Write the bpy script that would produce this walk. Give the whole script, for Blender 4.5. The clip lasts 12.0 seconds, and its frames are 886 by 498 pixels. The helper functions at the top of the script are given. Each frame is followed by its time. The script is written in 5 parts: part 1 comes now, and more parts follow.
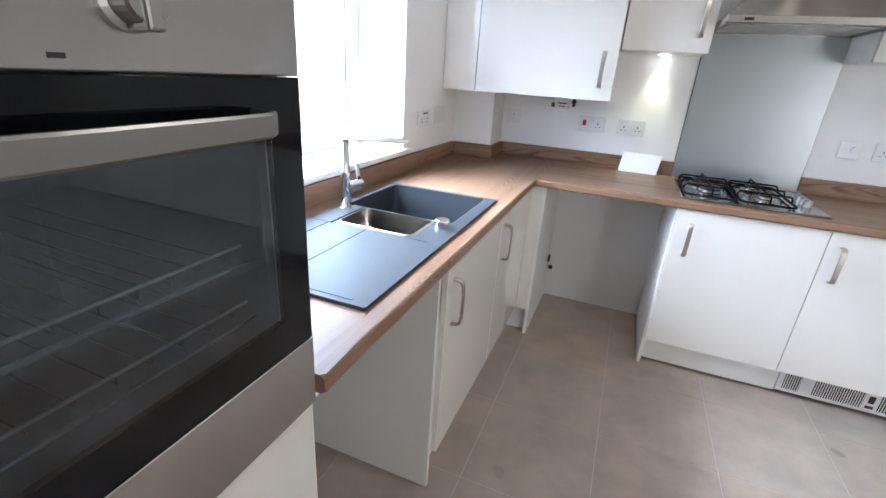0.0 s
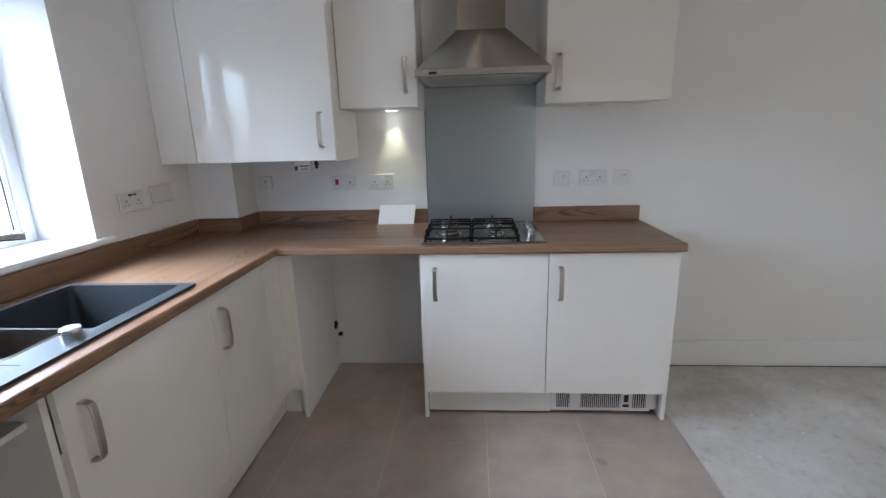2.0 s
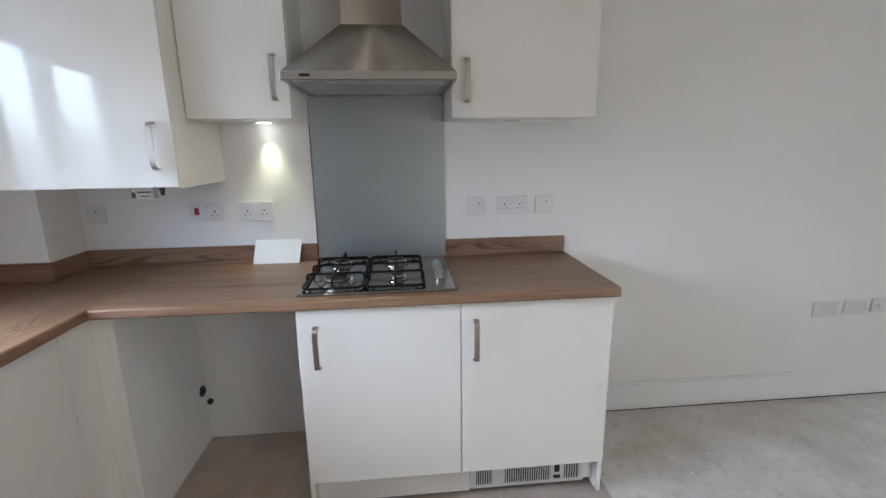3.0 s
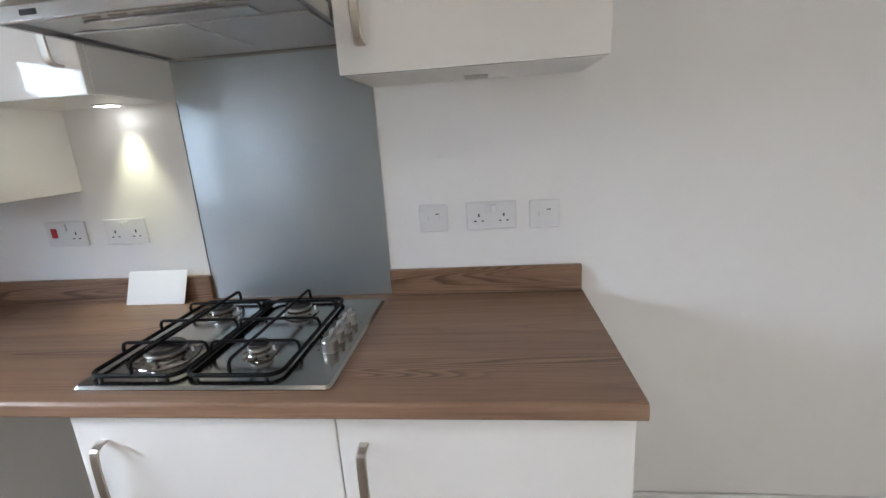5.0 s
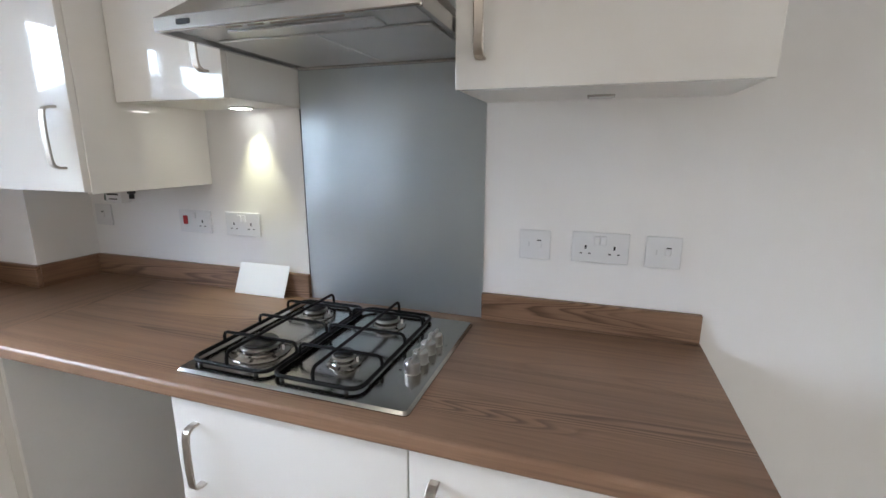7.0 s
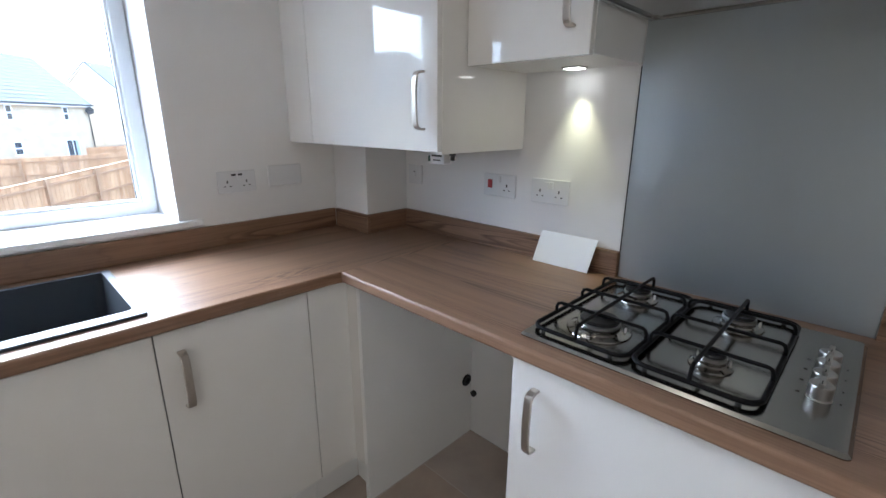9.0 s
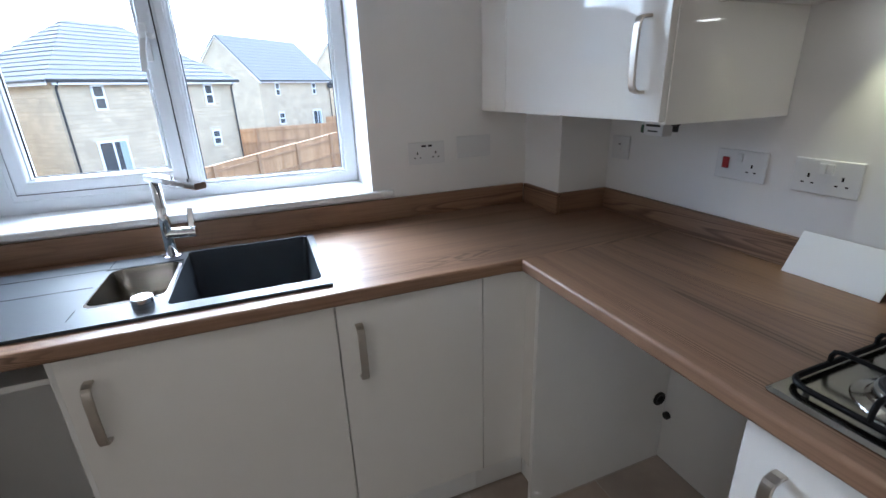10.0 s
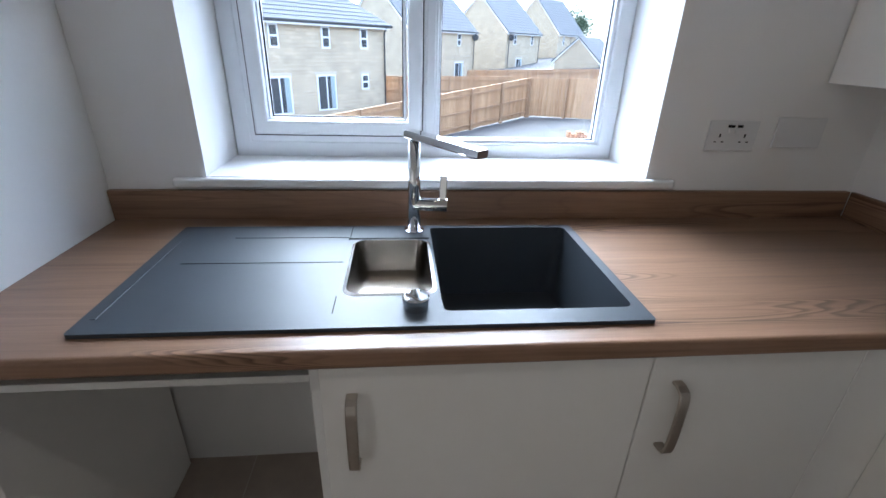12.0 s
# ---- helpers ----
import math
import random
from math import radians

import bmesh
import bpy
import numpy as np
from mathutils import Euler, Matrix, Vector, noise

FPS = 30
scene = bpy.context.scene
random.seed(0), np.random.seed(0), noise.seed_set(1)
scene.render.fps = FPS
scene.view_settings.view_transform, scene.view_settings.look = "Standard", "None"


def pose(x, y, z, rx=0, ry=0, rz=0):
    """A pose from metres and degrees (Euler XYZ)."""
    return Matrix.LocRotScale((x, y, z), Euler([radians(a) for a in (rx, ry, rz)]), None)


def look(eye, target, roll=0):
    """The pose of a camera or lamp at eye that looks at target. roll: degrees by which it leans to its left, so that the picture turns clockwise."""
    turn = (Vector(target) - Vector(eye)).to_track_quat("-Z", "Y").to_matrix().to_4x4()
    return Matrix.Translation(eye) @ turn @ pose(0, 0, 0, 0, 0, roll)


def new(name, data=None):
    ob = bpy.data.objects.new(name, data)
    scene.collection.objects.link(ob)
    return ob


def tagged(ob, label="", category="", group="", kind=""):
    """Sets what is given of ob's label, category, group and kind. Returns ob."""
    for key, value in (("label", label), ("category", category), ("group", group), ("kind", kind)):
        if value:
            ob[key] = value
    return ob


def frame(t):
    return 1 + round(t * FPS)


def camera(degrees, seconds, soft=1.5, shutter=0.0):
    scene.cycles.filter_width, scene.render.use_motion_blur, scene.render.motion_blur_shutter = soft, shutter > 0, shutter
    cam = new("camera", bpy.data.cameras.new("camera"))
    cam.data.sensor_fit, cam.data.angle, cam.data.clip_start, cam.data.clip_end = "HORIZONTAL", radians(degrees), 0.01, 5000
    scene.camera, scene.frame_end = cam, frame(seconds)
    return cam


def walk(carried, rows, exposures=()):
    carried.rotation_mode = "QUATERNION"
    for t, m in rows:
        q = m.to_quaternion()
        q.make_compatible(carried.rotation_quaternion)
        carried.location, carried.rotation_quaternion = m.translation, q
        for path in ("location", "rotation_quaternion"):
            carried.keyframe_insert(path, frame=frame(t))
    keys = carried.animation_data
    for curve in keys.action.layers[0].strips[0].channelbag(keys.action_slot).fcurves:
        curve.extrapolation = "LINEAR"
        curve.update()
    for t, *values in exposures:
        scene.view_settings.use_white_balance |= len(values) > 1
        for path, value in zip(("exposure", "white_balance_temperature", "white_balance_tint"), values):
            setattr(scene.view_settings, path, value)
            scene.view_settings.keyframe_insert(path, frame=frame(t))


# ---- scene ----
cam = camera(89.4, 12.0)
PATH = [
    (0, (0.997, -2.857, 1.393), (0.333, -1.123, 0.65), 3.9),
    (0.5, (1.12, -2.84, 1.409), (0.603, -1.016, 0.773), 0.4),
    (1, (1.317, -2.782, 1.405), (0.885, -0.908, 0.852), -1.6),
    (1.5, (1.473, -2.722, 1.386), (1.124, -0.816, 0.892), -2.3),
    (2, (1.529, -2.572, 1.388), (1.392, -0.636, 0.906), -1.6),
    (2.5, (1.557, -2.308, 1.423), (1.566, -0.36, 0.972), -1.2),
    (3, (1.668, -2.118, 1.417), (1.844, -0.175, 0.981), -0.8),
    (3.5, (1.928, -1.932, 1.382), (2.107, 0.018, 0.976), -1.4),
    (3.7, (1.932, -1.881, 1.409), (2.139, 0.062, 0.983), -0.8),
    (5.3, (2.257, -1.274, 1.395), (1.926, 0.633, 0.893), -2.7),
    (5.5, (2.282, -1.267, 1.409), (1.893, 0.628, 0.904), -1.4),
    (6, (2.309, -1.256, 1.446), (1.753, 0.605, 0.971), -1.0),
    (6.5, (2.285, -1.241, 1.436), (1.691, 0.612, 0.973), -0.6),
    (6.7, (2.239, -1.251, 1.423), (1.637, 0.605, 0.985), -0.1),
    (8.3, (1.932, -1.323, 1.397), (0.996, 0.376, 0.909), -0.2),
    (8.5, (1.889, -1.345, 1.401), (0.843, 0.28, 0.887), 0.1),
    (9, (1.814, -1.362, 1.386), (0.47, 0.013, 0.834), 0.3),
    (9.5, (1.723, -1.295, 1.385), (0.134, -0.247, 0.772), -0.8),
    (10, (1.658, -1.253, 1.385), (-0.098, -0.576, 0.709), -2.0),
    (10.5, (1.588, -1.288, 1.371), (-0.24, -0.929, 0.642), -0.7),
    (11, (1.472, -1.428, 1.381), (-0.341, -1.104, 0.601), 1.0),
    (11.5, (1.362, -1.571, 1.381), (-0.448, -1.275, 0.582), 1.8),
    (12, (1.206, -1.601, 1.363), (-0.603, -1.413, 0.53), 1.9),
]
walk(cam, [(t, look(eye, target, roll)) for t, eye, target, roll in PATH],
     exposures=[(0, 4.7, 5600, 10), (0.5, 4.18, 5600, 10), (1, 3.68, 5650, 10), (1.5, 3.5, 5650, 10), (2, 3.8, 5680, 10), (2.5, 4.05, 5780, 10), (3, 4.12, 5780, 10),
                (3.5, 4.2, 5750, 10), (5.5, 4.3, 5950, 10), (6.5, 4.34, 5950, 10), (8.5, 4.15, 5750, 10), (9.5, 3.6, 5650, 10), (10, 3.45, 5650, 10), (10.5, 3.62, 5680, 10), (11.5, 3.32, 5700, 10), (12, 3.3, 5650, 10)])

# ---------------- world, sun, large lights ----------------
world = bpy.data.worlds.new("sky")
scene.world = world
world.use_nodes = True
wn = world.node_tree.nodes
sky = wn.new("ShaderNodeTexSky")
sky.sky_type, sky.sun_disc = "NISHITA", False
sky.sun_elevation, sky.sun_rotation = radians(48), radians(268)
sky.air_density, sky.dust_density, sky.ozone_density = 1.0, 4.0, 1.0
haze = wn.new("ShaderNodeHueSaturation")
haze.inputs["Saturation"].default_value = 0.5
world.node_tree.links.new(sky.outputs[0], haze.inputs["Color"])
cool = wn.new("ShaderNodeMix")
cool.data_type, cool.blend_type = "RGBA", "MULTIPLY"
cool.inputs["Factor"].default_value, cool.inputs["B"].default_value = 1.0, (0.89, 1.0, 1.11, 1)
world.node_tree.links.new(haze.outputs[0], cool.inputs["A"])
world.node_tree.links.new(cool.outputs["Result"], wn["Background"].inputs["Color"])
wn["Background"].inputs["Strength"].default_value = 0.15

sun = new("sun", bpy.data.lights.new("sun", "SUN"))
sun.data.energy, sun.data.angle, sun.data.color = 0.5, radians(90), (1.0, 1.0, 1.0)
sun.matrix_world = look((-33.5, -1.2, 37.0), (0, 0, 0))

# lamps as daylight fill in unseen recesses: east window assumed, south one added
def recess_fill(name, eye, target, w, h, energy, colour):
    lamp = new(name, bpy.data.lights.new(name, "AREA"))
    lamp.data.shape, lamp.data.size, lamp.data.size_y = "RECTANGLE", w, h
    lamp.data.energy, lamp.data.color = energy, colour
    lamp.matrix_world = look(eye, target)


recess_fill("assumed_east_fill", (5.64, -2.8, 1.06), (0, -2.8, 1.0), 1.7, 2.0, 0.28, (1.0, 0.92, 0.78))
recess_fill("south_recess_fill", (4.45, -5.24, 0.95), (4.45, 0, 0.95), 1.9, 1.35, 1.75, (1.0, 0.915, 0.80))

# ---------------- helpers ----------------
ORIGIN = {}


def thing(name, at, label="", category="", group="", kind=""):
    ob = new(name)
    ob.location = at
    ob.empty_display_size = 0.05
    ORIGIN[ob.name] = Vector(at)
    return tagged(ob, label, category, group, kind)


def part(name, bm, material, parent=None, label="", smooth=False):
    """Links a bmesh, given in world metres, as one mesh object under a thing or a part."""
    origin = ORIGIN[parent.name] if parent else Vector((0, 0, 0))
    bmesh.ops.translate(bm, verts=bm.verts, vec=-origin)
    me = bpy.data.meshes.new(name)
    bm.to_mesh(me)
    bm.free()
    me.materials.append(material)
    if smooth:
        for p in me.polygons:
            p.use_smooth = True
    ob = new(name, me)
    ORIGIN[ob.name] = origin
    if parent:
        ob.parent = parent
    if label:
        ob["label"] = label
    return ob


def structure(name, bm, material, label, category):
    return tagged(part(name, bm, material), label, category, kind="structure")


def box(bm, x0, x1, y0, y1, z0, z1, bevel=0.0, segments=2):
    """Adds a box, with rounded edges where bevel is given."""
    got = bmesh.ops.create_cube(bm, size=1.0)["verts"]
    for v in got:
        v.co = Vector((x0 + (v.co.x + 0.5) * (x1 - x0), y0 + (v.co.y + 0.5) * (y1 - y0), z0 + (v.co.z + 0.5) * (z1 - z0)))
    if bevel > 0:
        edges = list({e for v in got for e in v.link_edges})
        bmesh.ops.bevel(bm, geom=edges, offset=bevel, segments=segments, affect="EDGES", profile=0.5)
    return bm


def B(*a, **k):
    return box(bmesh.new(), *a, **k)


def tube(bm, points, radius, sides=12, cap=True):
    """A round bar along a path."""
    pts = [Vector(p) for p in points]
    rings = []
    side = None
    for i, p in enumerate(pts):
        d = (pts[min(i + 1, len(pts) - 1)] - pts[max(i - 1, 0)]).normalized()
        if side is None:
            side = d.orthogonal().normalized()
        side = (side - d * side.dot(d)).normalized()
        up = d.cross(side)
        r = radius[i] if isinstance(radius, (list, tuple)) else radius
        rings.append([bm.verts.new(p + (side * math.cos(a) + up * math.sin(a)) * r) for a in (2 * math.pi * k / sides for k in range(sides))])
    for a, b in zip(rings, rings[1:]):
        for k in range(sides):
            bm.faces.new((a[k], a[(k + 1) % sides], b[(k + 1) % sides], b[k]))
    if cap:
        bm.faces.new(rings[0][::-1])
        bm.faces.new(rings[-1])
    return bm


def lathe(bm, centre, profile, sides=32, axis="z"):
    """Turns (radius, height) pairs about an axis through centre."""
    c = Vector(centre)
    rings = []
    for r, h in profile:
        ring = []
        for k in range(sides):
            a = 2 * math.pi * k / sides
            u, v = r * math.cos(a), r * math.sin(a)
            ring.append(bm.verts.new(c + Vector({"z": (u, v, h), "x": (h, u, v), "y": (v, h, u)}[axis])))
        rings.append(ring)
    for a, b in zip(rings, rings[1:]):
        for k in range(sides):
            bm.faces.new((a[k], a[(k + 1) % sides], b[(k + 1) % sides], b[k]))
    bm.faces.new(rings[0][::-1])
    bm.faces.new(rings[-1])
    return bm


def strap(bm, points, across, width, thick):
    """A flat bar of rectangular section along a path; across is the way of its width."""
    pts, w = [Vector(p) for p in points], Vector(across).normalized()
    rings = []
    for i, p in enumerate(pts):
        d = (pts[min(i + 1, len(pts) - 1)] - pts[max(i - 1, 0)]).normalized()
        n = d.cross(w).normalized()
        rings.append([bm.verts.new(p + w * a * width / 2 + n * b * thick / 2) for a, b in ((-1, -0.6), (-0.8, -1), (0.8, -1), (1, -0.6), (1, 0.6), (0.8, 1), (-0.8, 1), (-1, 0.6))])
    for a, b in zip(rings, rings[1:]):
        for k in range(8):
            bm.faces.new((a[k], a[(k + 1) % 8], b[(k + 1) % 8], b[k]))
    bm.faces.new(rings[0][::-1])
    bm.faces.new(rings[-1])
    return bm


def prism(bm, outline, z0, z1):
    """An upright prism over a plan outline."""
    low = [bm.verts.new((x, y, z0)) for x, y in outline]
    high = [bm.verts.new((x, y, z1)) for x, y in outline]
    n = len(outline)
    for k in range(n):
        bm.faces.new((low[k], low[(k + 1) % n], high[(k + 1) % n], high[k]))
    bm.faces.new(low[::-1])
    bm.faces.new(high)
    bmesh.ops.recalc_face_normals(bm, faces=bm.faces)
    return bm


def rounded(x0, x1, y0, y1, r, n=6):
    """A plan rectangle with rounded corners."""
    out = []
    for cx, cy, a0 in ((x1 - r, y1 - r, 0), (x0 + r, y1 - r, 90), (x0 + r, y0 + r, 180), (x1 - r, y0 + r, 270)):
        out += [(cx + r * math.cos(radians(a0 + 90 * k / n)), cy + r * math.sin(radians(a0 + 90 * k / n))) for k in range(n + 1)]
    return out


# ---------------- materials ----------------
def mat(name, colour, rough=0.5, metal=0.0, coat=0.0, spec=0.5):
    m = bpy.data.materials.new(name)
    m.use_nodes = True
    b = m.node_tree.nodes["Principled BSDF"]
    b.inputs["Base Color"].default_value = (*colour, 1)
    b.inputs["Roughness"].default_value = rough
    b.inputs["Metallic"].default_value = metal
    b.inputs["Coat Weight"].default_value = coat
    b.inputs["Coat Roughness"].default_value = 0.03
    b.inputs["Specular IOR Level"].default_value = spec
    return m


def node(m, kind, **values):
    n = m.node_tree.nodes.new(kind)
    for key, value in values.items():
        n.inputs[key.replace("_", " ")].default_value = value
    return n


def link(m, a, b):
    m.node_tree.links.new(a, b)


def coords(m, scale=(1, 1, 1), turn=(0, 0, 0)):
    """World-sized coordinates, stretched by scale."""
    c = node(m, "ShaderNodeNewGeometry")
    s = node(m, "ShaderNodeMapping")
    s.inputs["Scale"].default_value = scale
    s.inputs["Rotation"].default_value = turn
    link(m, c.outputs["Position"], s.inputs["Vector"])
    return s.outputs["Vector"]


def noise_at(m, vector, scale, detail=4.0, rough=0.55, distortion=0.0):
    n = node(m, "ShaderNodeTexNoise", Scale=scale, Detail=detail, Roughness=rough, Distortion=distortion)
    link(m, vector, n.inputs["Vector"])
    return n.outputs["Fac"]


def ramp(m, fac, stops):
    r = m.node_tree.nodes.new("ShaderNodeValToRGB")
    e = r.color_ramp.elements
    while len(e) < len(stops):
        e.new(0.5)
    for k, (at, c) in enumerate(stops):
        e[k].position, e[k].color = at, (*c, 1)
    link(m, fac, r.inputs["Fac"])
    return r.outputs["Color"]


def mixed(m, fac, a, b, blend="MIX"):
    x = m.node_tree.nodes.new("ShaderNodeMix")
    x.data_type, x.blend_type = "RGBA", blend
    for socket, value in ((x.inputs["Factor"], fac), (x.inputs["A"], a), (x.inputs["B"], b)):
        if isinstance(value, (int, float)):
            socket.default_value = value
        elif isinstance(value, tuple):
            socket.default_value = (*value, 1)
        else:
            link(m, value, socket)
    return x.outputs["Result"]


def bump(m, height, strength=0.2, distance=0.002):
    b = node(m, "ShaderNodeBump", Strength=strength, Distance=distance)
    link(m, height, b.inputs["Height"])
    link(m, b.outputs["Normal"], m.node_tree.nodes["Principled BSDF"].inputs["Normal"])


def to(m, value, name):
    link(m, value, m.node_tree.nodes["Principled BSDF"].inputs[name])


def ranged(m, fac, lo, hi):
    r = node(m, "ShaderNodeMapRange")
    r.inputs["To Min"].default_value, r.inputs["To Max"].default_value = lo, hi
    link(m, fac, r.inputs["Value"])
    return r.outputs["Result"]


def wall_paint(name, colour):
    m = mat(name, colour, 0.65)
    big = noise_at(m, coords(m), 1.3, 3)
    fine = noise_at(m, coords(m), 160, 3)
    to(m, mixed(m, ranged(m, big, 0.0, 1.0), tuple(c * 0.96 for c in colour), tuple(min(1, c * 1.03) for c in colour)), "Base Color")
    bump(m, fine, 0.12, 0.0006)
    return m


def wood_laminate(name, along):
    """Brown wood-grain laminate, its grain along x or y."""
    m = mat(name, (0.25, 0.15, 0.1), 0.34)
    def along_grain(a, c):
        return (a, c, c) if along == "x" else (c, a, c)
    broad = noise_at(m, coords(m, along_grain(0.35, 4.5)), 1.0, 3, 0.5, 0.6)
    wavy = noise_at(m, coords(m, along_grain(0.5, 13.0)), 1.0, 4, 0.55, 0.9)
    where = noise_at(m, coords(m, along_grain(0.7, 4.0)), 1.3, 2, 0.5, 0.3)
    fine = noise_at(m, coords(m, along_grain(5.0, 150.0)), 1.0, 3, 0.6, 0.2)
    streak = noise_at(m, coords(m, along_grain(1.2, 60.0)), 1.0, 3, 0.6, 0.3)
    # growth rings: thin dark lines along the contours of a long, slow noise
    slow = noise_at(m, coords(m, along_grain(0.45, 3.6)), 1.0, 2.5, 0.45, 0.35)
    rings = m.node_tree.nodes.new("ShaderNodeMath")
    rings.operation = "MULTIPLY"
    rings.inputs[1].default_value = 15.0
    link(m, slow, rings.inputs[0])
    saw = m.node_tree.nodes.new("ShaderNodeMath")
    saw.operation = "FRACT"
    link(m, rings.outputs[0], saw.inputs[0])
    c1 = ramp(m, wavy, [(0.30, (0.197, 0.117, 0.071)), (0.45, (0.230, 0.137, 0.084)), (0.60, (0.258, 0.154, 0.095)), (0.76, (0.214, 0.127, 0.078))])
    c2 = ramp(m, saw.outputs[0], [(0.0, (0.55, 0.51, 0.48)), (0.07, (0.88, 0.86, 0.85)), (0.18, (1.0, 1.0, 1.0)), (0.75, (1.05, 1.05, 1.05)), (0.94, (0.93, 0.92, 0.91)), (1.0, (0.60, 0.56, 0.53))])
    c2 = mixed(m, ramp(m, where, [(0.40, (0.08, 0.08, 0.08)), (0.62, (0.8, 0.8, 0.8))]), (1.0, 1.0, 1.0), c2)
    # bundles of close dark lines that run along the grain
    vein = noise_at(m, coords(m, along_grain(0.30, 6.0)), 1.0, 2.0, 0.4, 0.35)
    many = m.node_tree.nodes.new("ShaderNodeMath")
    many.operation = "MULTIPLY"
    many.inputs[1].default_value = 85.0
    link(m, vein, many.inputs[0])
    thin = m.node_tree.nodes.new("ShaderNodeMath")
    thin.operation = "FRACT"
    link(m, many.outputs[0], thin.inputs[0])
    lines = ramp(m, thin.outputs[0], [(0.0, (0.36, 0.32, 0.30)), (0.22, (0.60, 0.56, 0.53)), (0.45, (1.0, 1.0, 1.0)), (0.85, (1.08, 1.07, 1.06)), (1.0, (0.50, 0.46, 0.43))])
    bundle = ramp(m, vein, [(0.440, (0.0, 0.0, 0.0)), (0.462, (0.95, 0.95, 0.95)), (0.490, (0.8, 0.8, 0.8)), (0.520, (0.0, 0.0, 0.0))])
    c3 = mixed(m, 0.6, c1, c2, "MULTIPLY")
    c3 = mixed(m, 1.0, c3, mixed(m, bundle, (1.0, 1.0, 1.0), lines), "MULTIPLY")
    c4 = ramp(m, fine, [(0.3, (0.80, 0.78, 0.77)), (0.6, (1.06, 1.06, 1.06))])
    c5 = mixed(m, 0.8, c3, c4, "MULTIPLY")
    c6 = ramp(m, broad, [(0.34, (0.86, 0.85, 0.84)), (0.5, (1.0, 1.0, 1.0)), (0.68, (1.14, 1.13, 1.12))])
    c7 = ramp(m, streak, [(0.30, (0.86, 0.84, 0.83)), (0.40, (1.0, 1.0, 1.0)), (0.66, (1.04, 1.04, 1.04))])
    to(m, mixed(m, 0.8, mixed(m, 1.0, c5, c6, "MULTIPLY"), c7, "MULTIPLY"), "Base Color")
    to(m, ranged(m, fine, 0.31, 0.44), "Roughness")
    m.node_tree.nodes["Principled BSDF"].inputs["Specular IOR Level"].default_value = 0.4
    bump(m, fine, 0.12, 0.0004)
    return m


def brushed(name, colour, rough, stretch, strength=0.012):
    m = mat(name, colour, rough, 1.0)
    f = noise_at(m, coords(m, stretch), 1.0, 2, 0.5)
    big = noise_at(m, coords(m), 2.5, 2)
    to(m, ranged(m, f, rough * (1 - 2 * strength), rough * (1 + 2 * strength)), "Roughness")
    to(m, mixed(m, big, tuple(c * 0.965 for c in colour), tuple(min(1, c * 1.03) for c in colour)), "Base Color")
    return m


def speckled(name, colour, rough, scale=300, amount=0.25, bumpy=0.1):
    m = mat(name, colour, rough)
    f = noise_at(m, coords(m), scale, 2)
    g = noise_at(m, coords(m), 3.0, 4)
    c = mixed(m, f, tuple(x * (1 - amount) for x in colour), tuple(x * (1 + amount) for x in colour))
    to(m, mixed(m, ranged(m, g, 0, 0.5), c, tuple(x * (1 - amount) for x in colour)), "Base Color")
    to(m, ranged(m, g, rough * 0.85, rough * 1.2), "Roughness")
    bump(m, f, bumpy, 0.0005)
    return m


def gloss_white(name, colour, rough):
    m = mat(name, colour, rough, 0.0, 1.0, 0.15)
    bump(m, noise_at(m, coords(m), 2.2, 1), 0.004, 0.003)
    to(m, ranged(m, noise_at(m, coords(m), 2.0, 3), rough * 0.8, rough * 1.3), "Roughness")
    return m


WALL = wall_paint("white_wall_paint", (0.80, 0.79, 0.775))
CEIL = wall_paint("white_ceiling_paint", (0.84, 0.83, 0.82))
TRIM = speckled("white_gloss_trim", (0.82, 0.82, 0.82), 0.3, 60, 0.02, 0.03)
UPVC = speckled("white_upvc", (0.71, 0.735, 0.76), 0.22, 40, 0.02, 0.02)
DOOR = gloss_white("gloss_ivory_lacquer", (0.81, 0.785, 0.74), 0.10)
CARCASS = speckled("white_melamine", (0.80, 0.79, 0.765), 0.4, 90, 0.02, 0.03)
WOOD_X = wood_laminate("wood_laminate_x", "x")
WOOD_Y = wood_laminate("wood_laminate_y", "y")
STEEL = brushed("brushed_steel", (0.55, 0.53, 0.50), 0.27, (4, 400, 400))
HOODSTEEL = brushed("hood_steel", (0.40, 0.365, 0.32), 0.48, (4, 400, 400))
grain_way = HOODSTEEL.node_tree.nodes.new("ShaderNodeTangent")
grain_way.direction_type, grain_way.axis = "RADIAL", "Z"
link(HOODSTEEL, grain_way.outputs[0], HOODSTEEL.node_tree.nodes["Principled BSDF"].inputs["Tangent"])
HOODSTEEL.node_tree.nodes["Principled BSDF"].inputs["Anisotropic"].default_value = 0.95
HOODSTEEL.node_tree.nodes["Principled BSDF"].inputs["Anisotropic Rotation"].default_value = 0.25
STEEL_Y = brushed("brushed_steel_across", (0.50, 0.50, 0.50), 0.27, (400, 4, 400))
STEEL_V = brushed("satin_splashback_steel", (0.46, 0.505, 0.525), 0.33, (60, 60, 1.0), 0.0)
STEEL_V.node_tree.nodes["Principled BSDF"].inputs["Metallic"].default_value = 0.78
STEEL_V.node_tree.nodes["Principled BSDF"].inputs["Coat Weight"].default_value = 1.0
STEEL_V.node_tree.nodes["Principled BSDF"].inputs["Coat IOR"].default_value = 1.75
STEEL_V.node_tree.nodes["Principled BSDF"].inputs["Coat Roughness"].default_value = 0.015
HOBSTEEL = brushed("hob_steel", (0.30, 0.288, 0.27), 0.18, (6, 300, 300), 0.012)
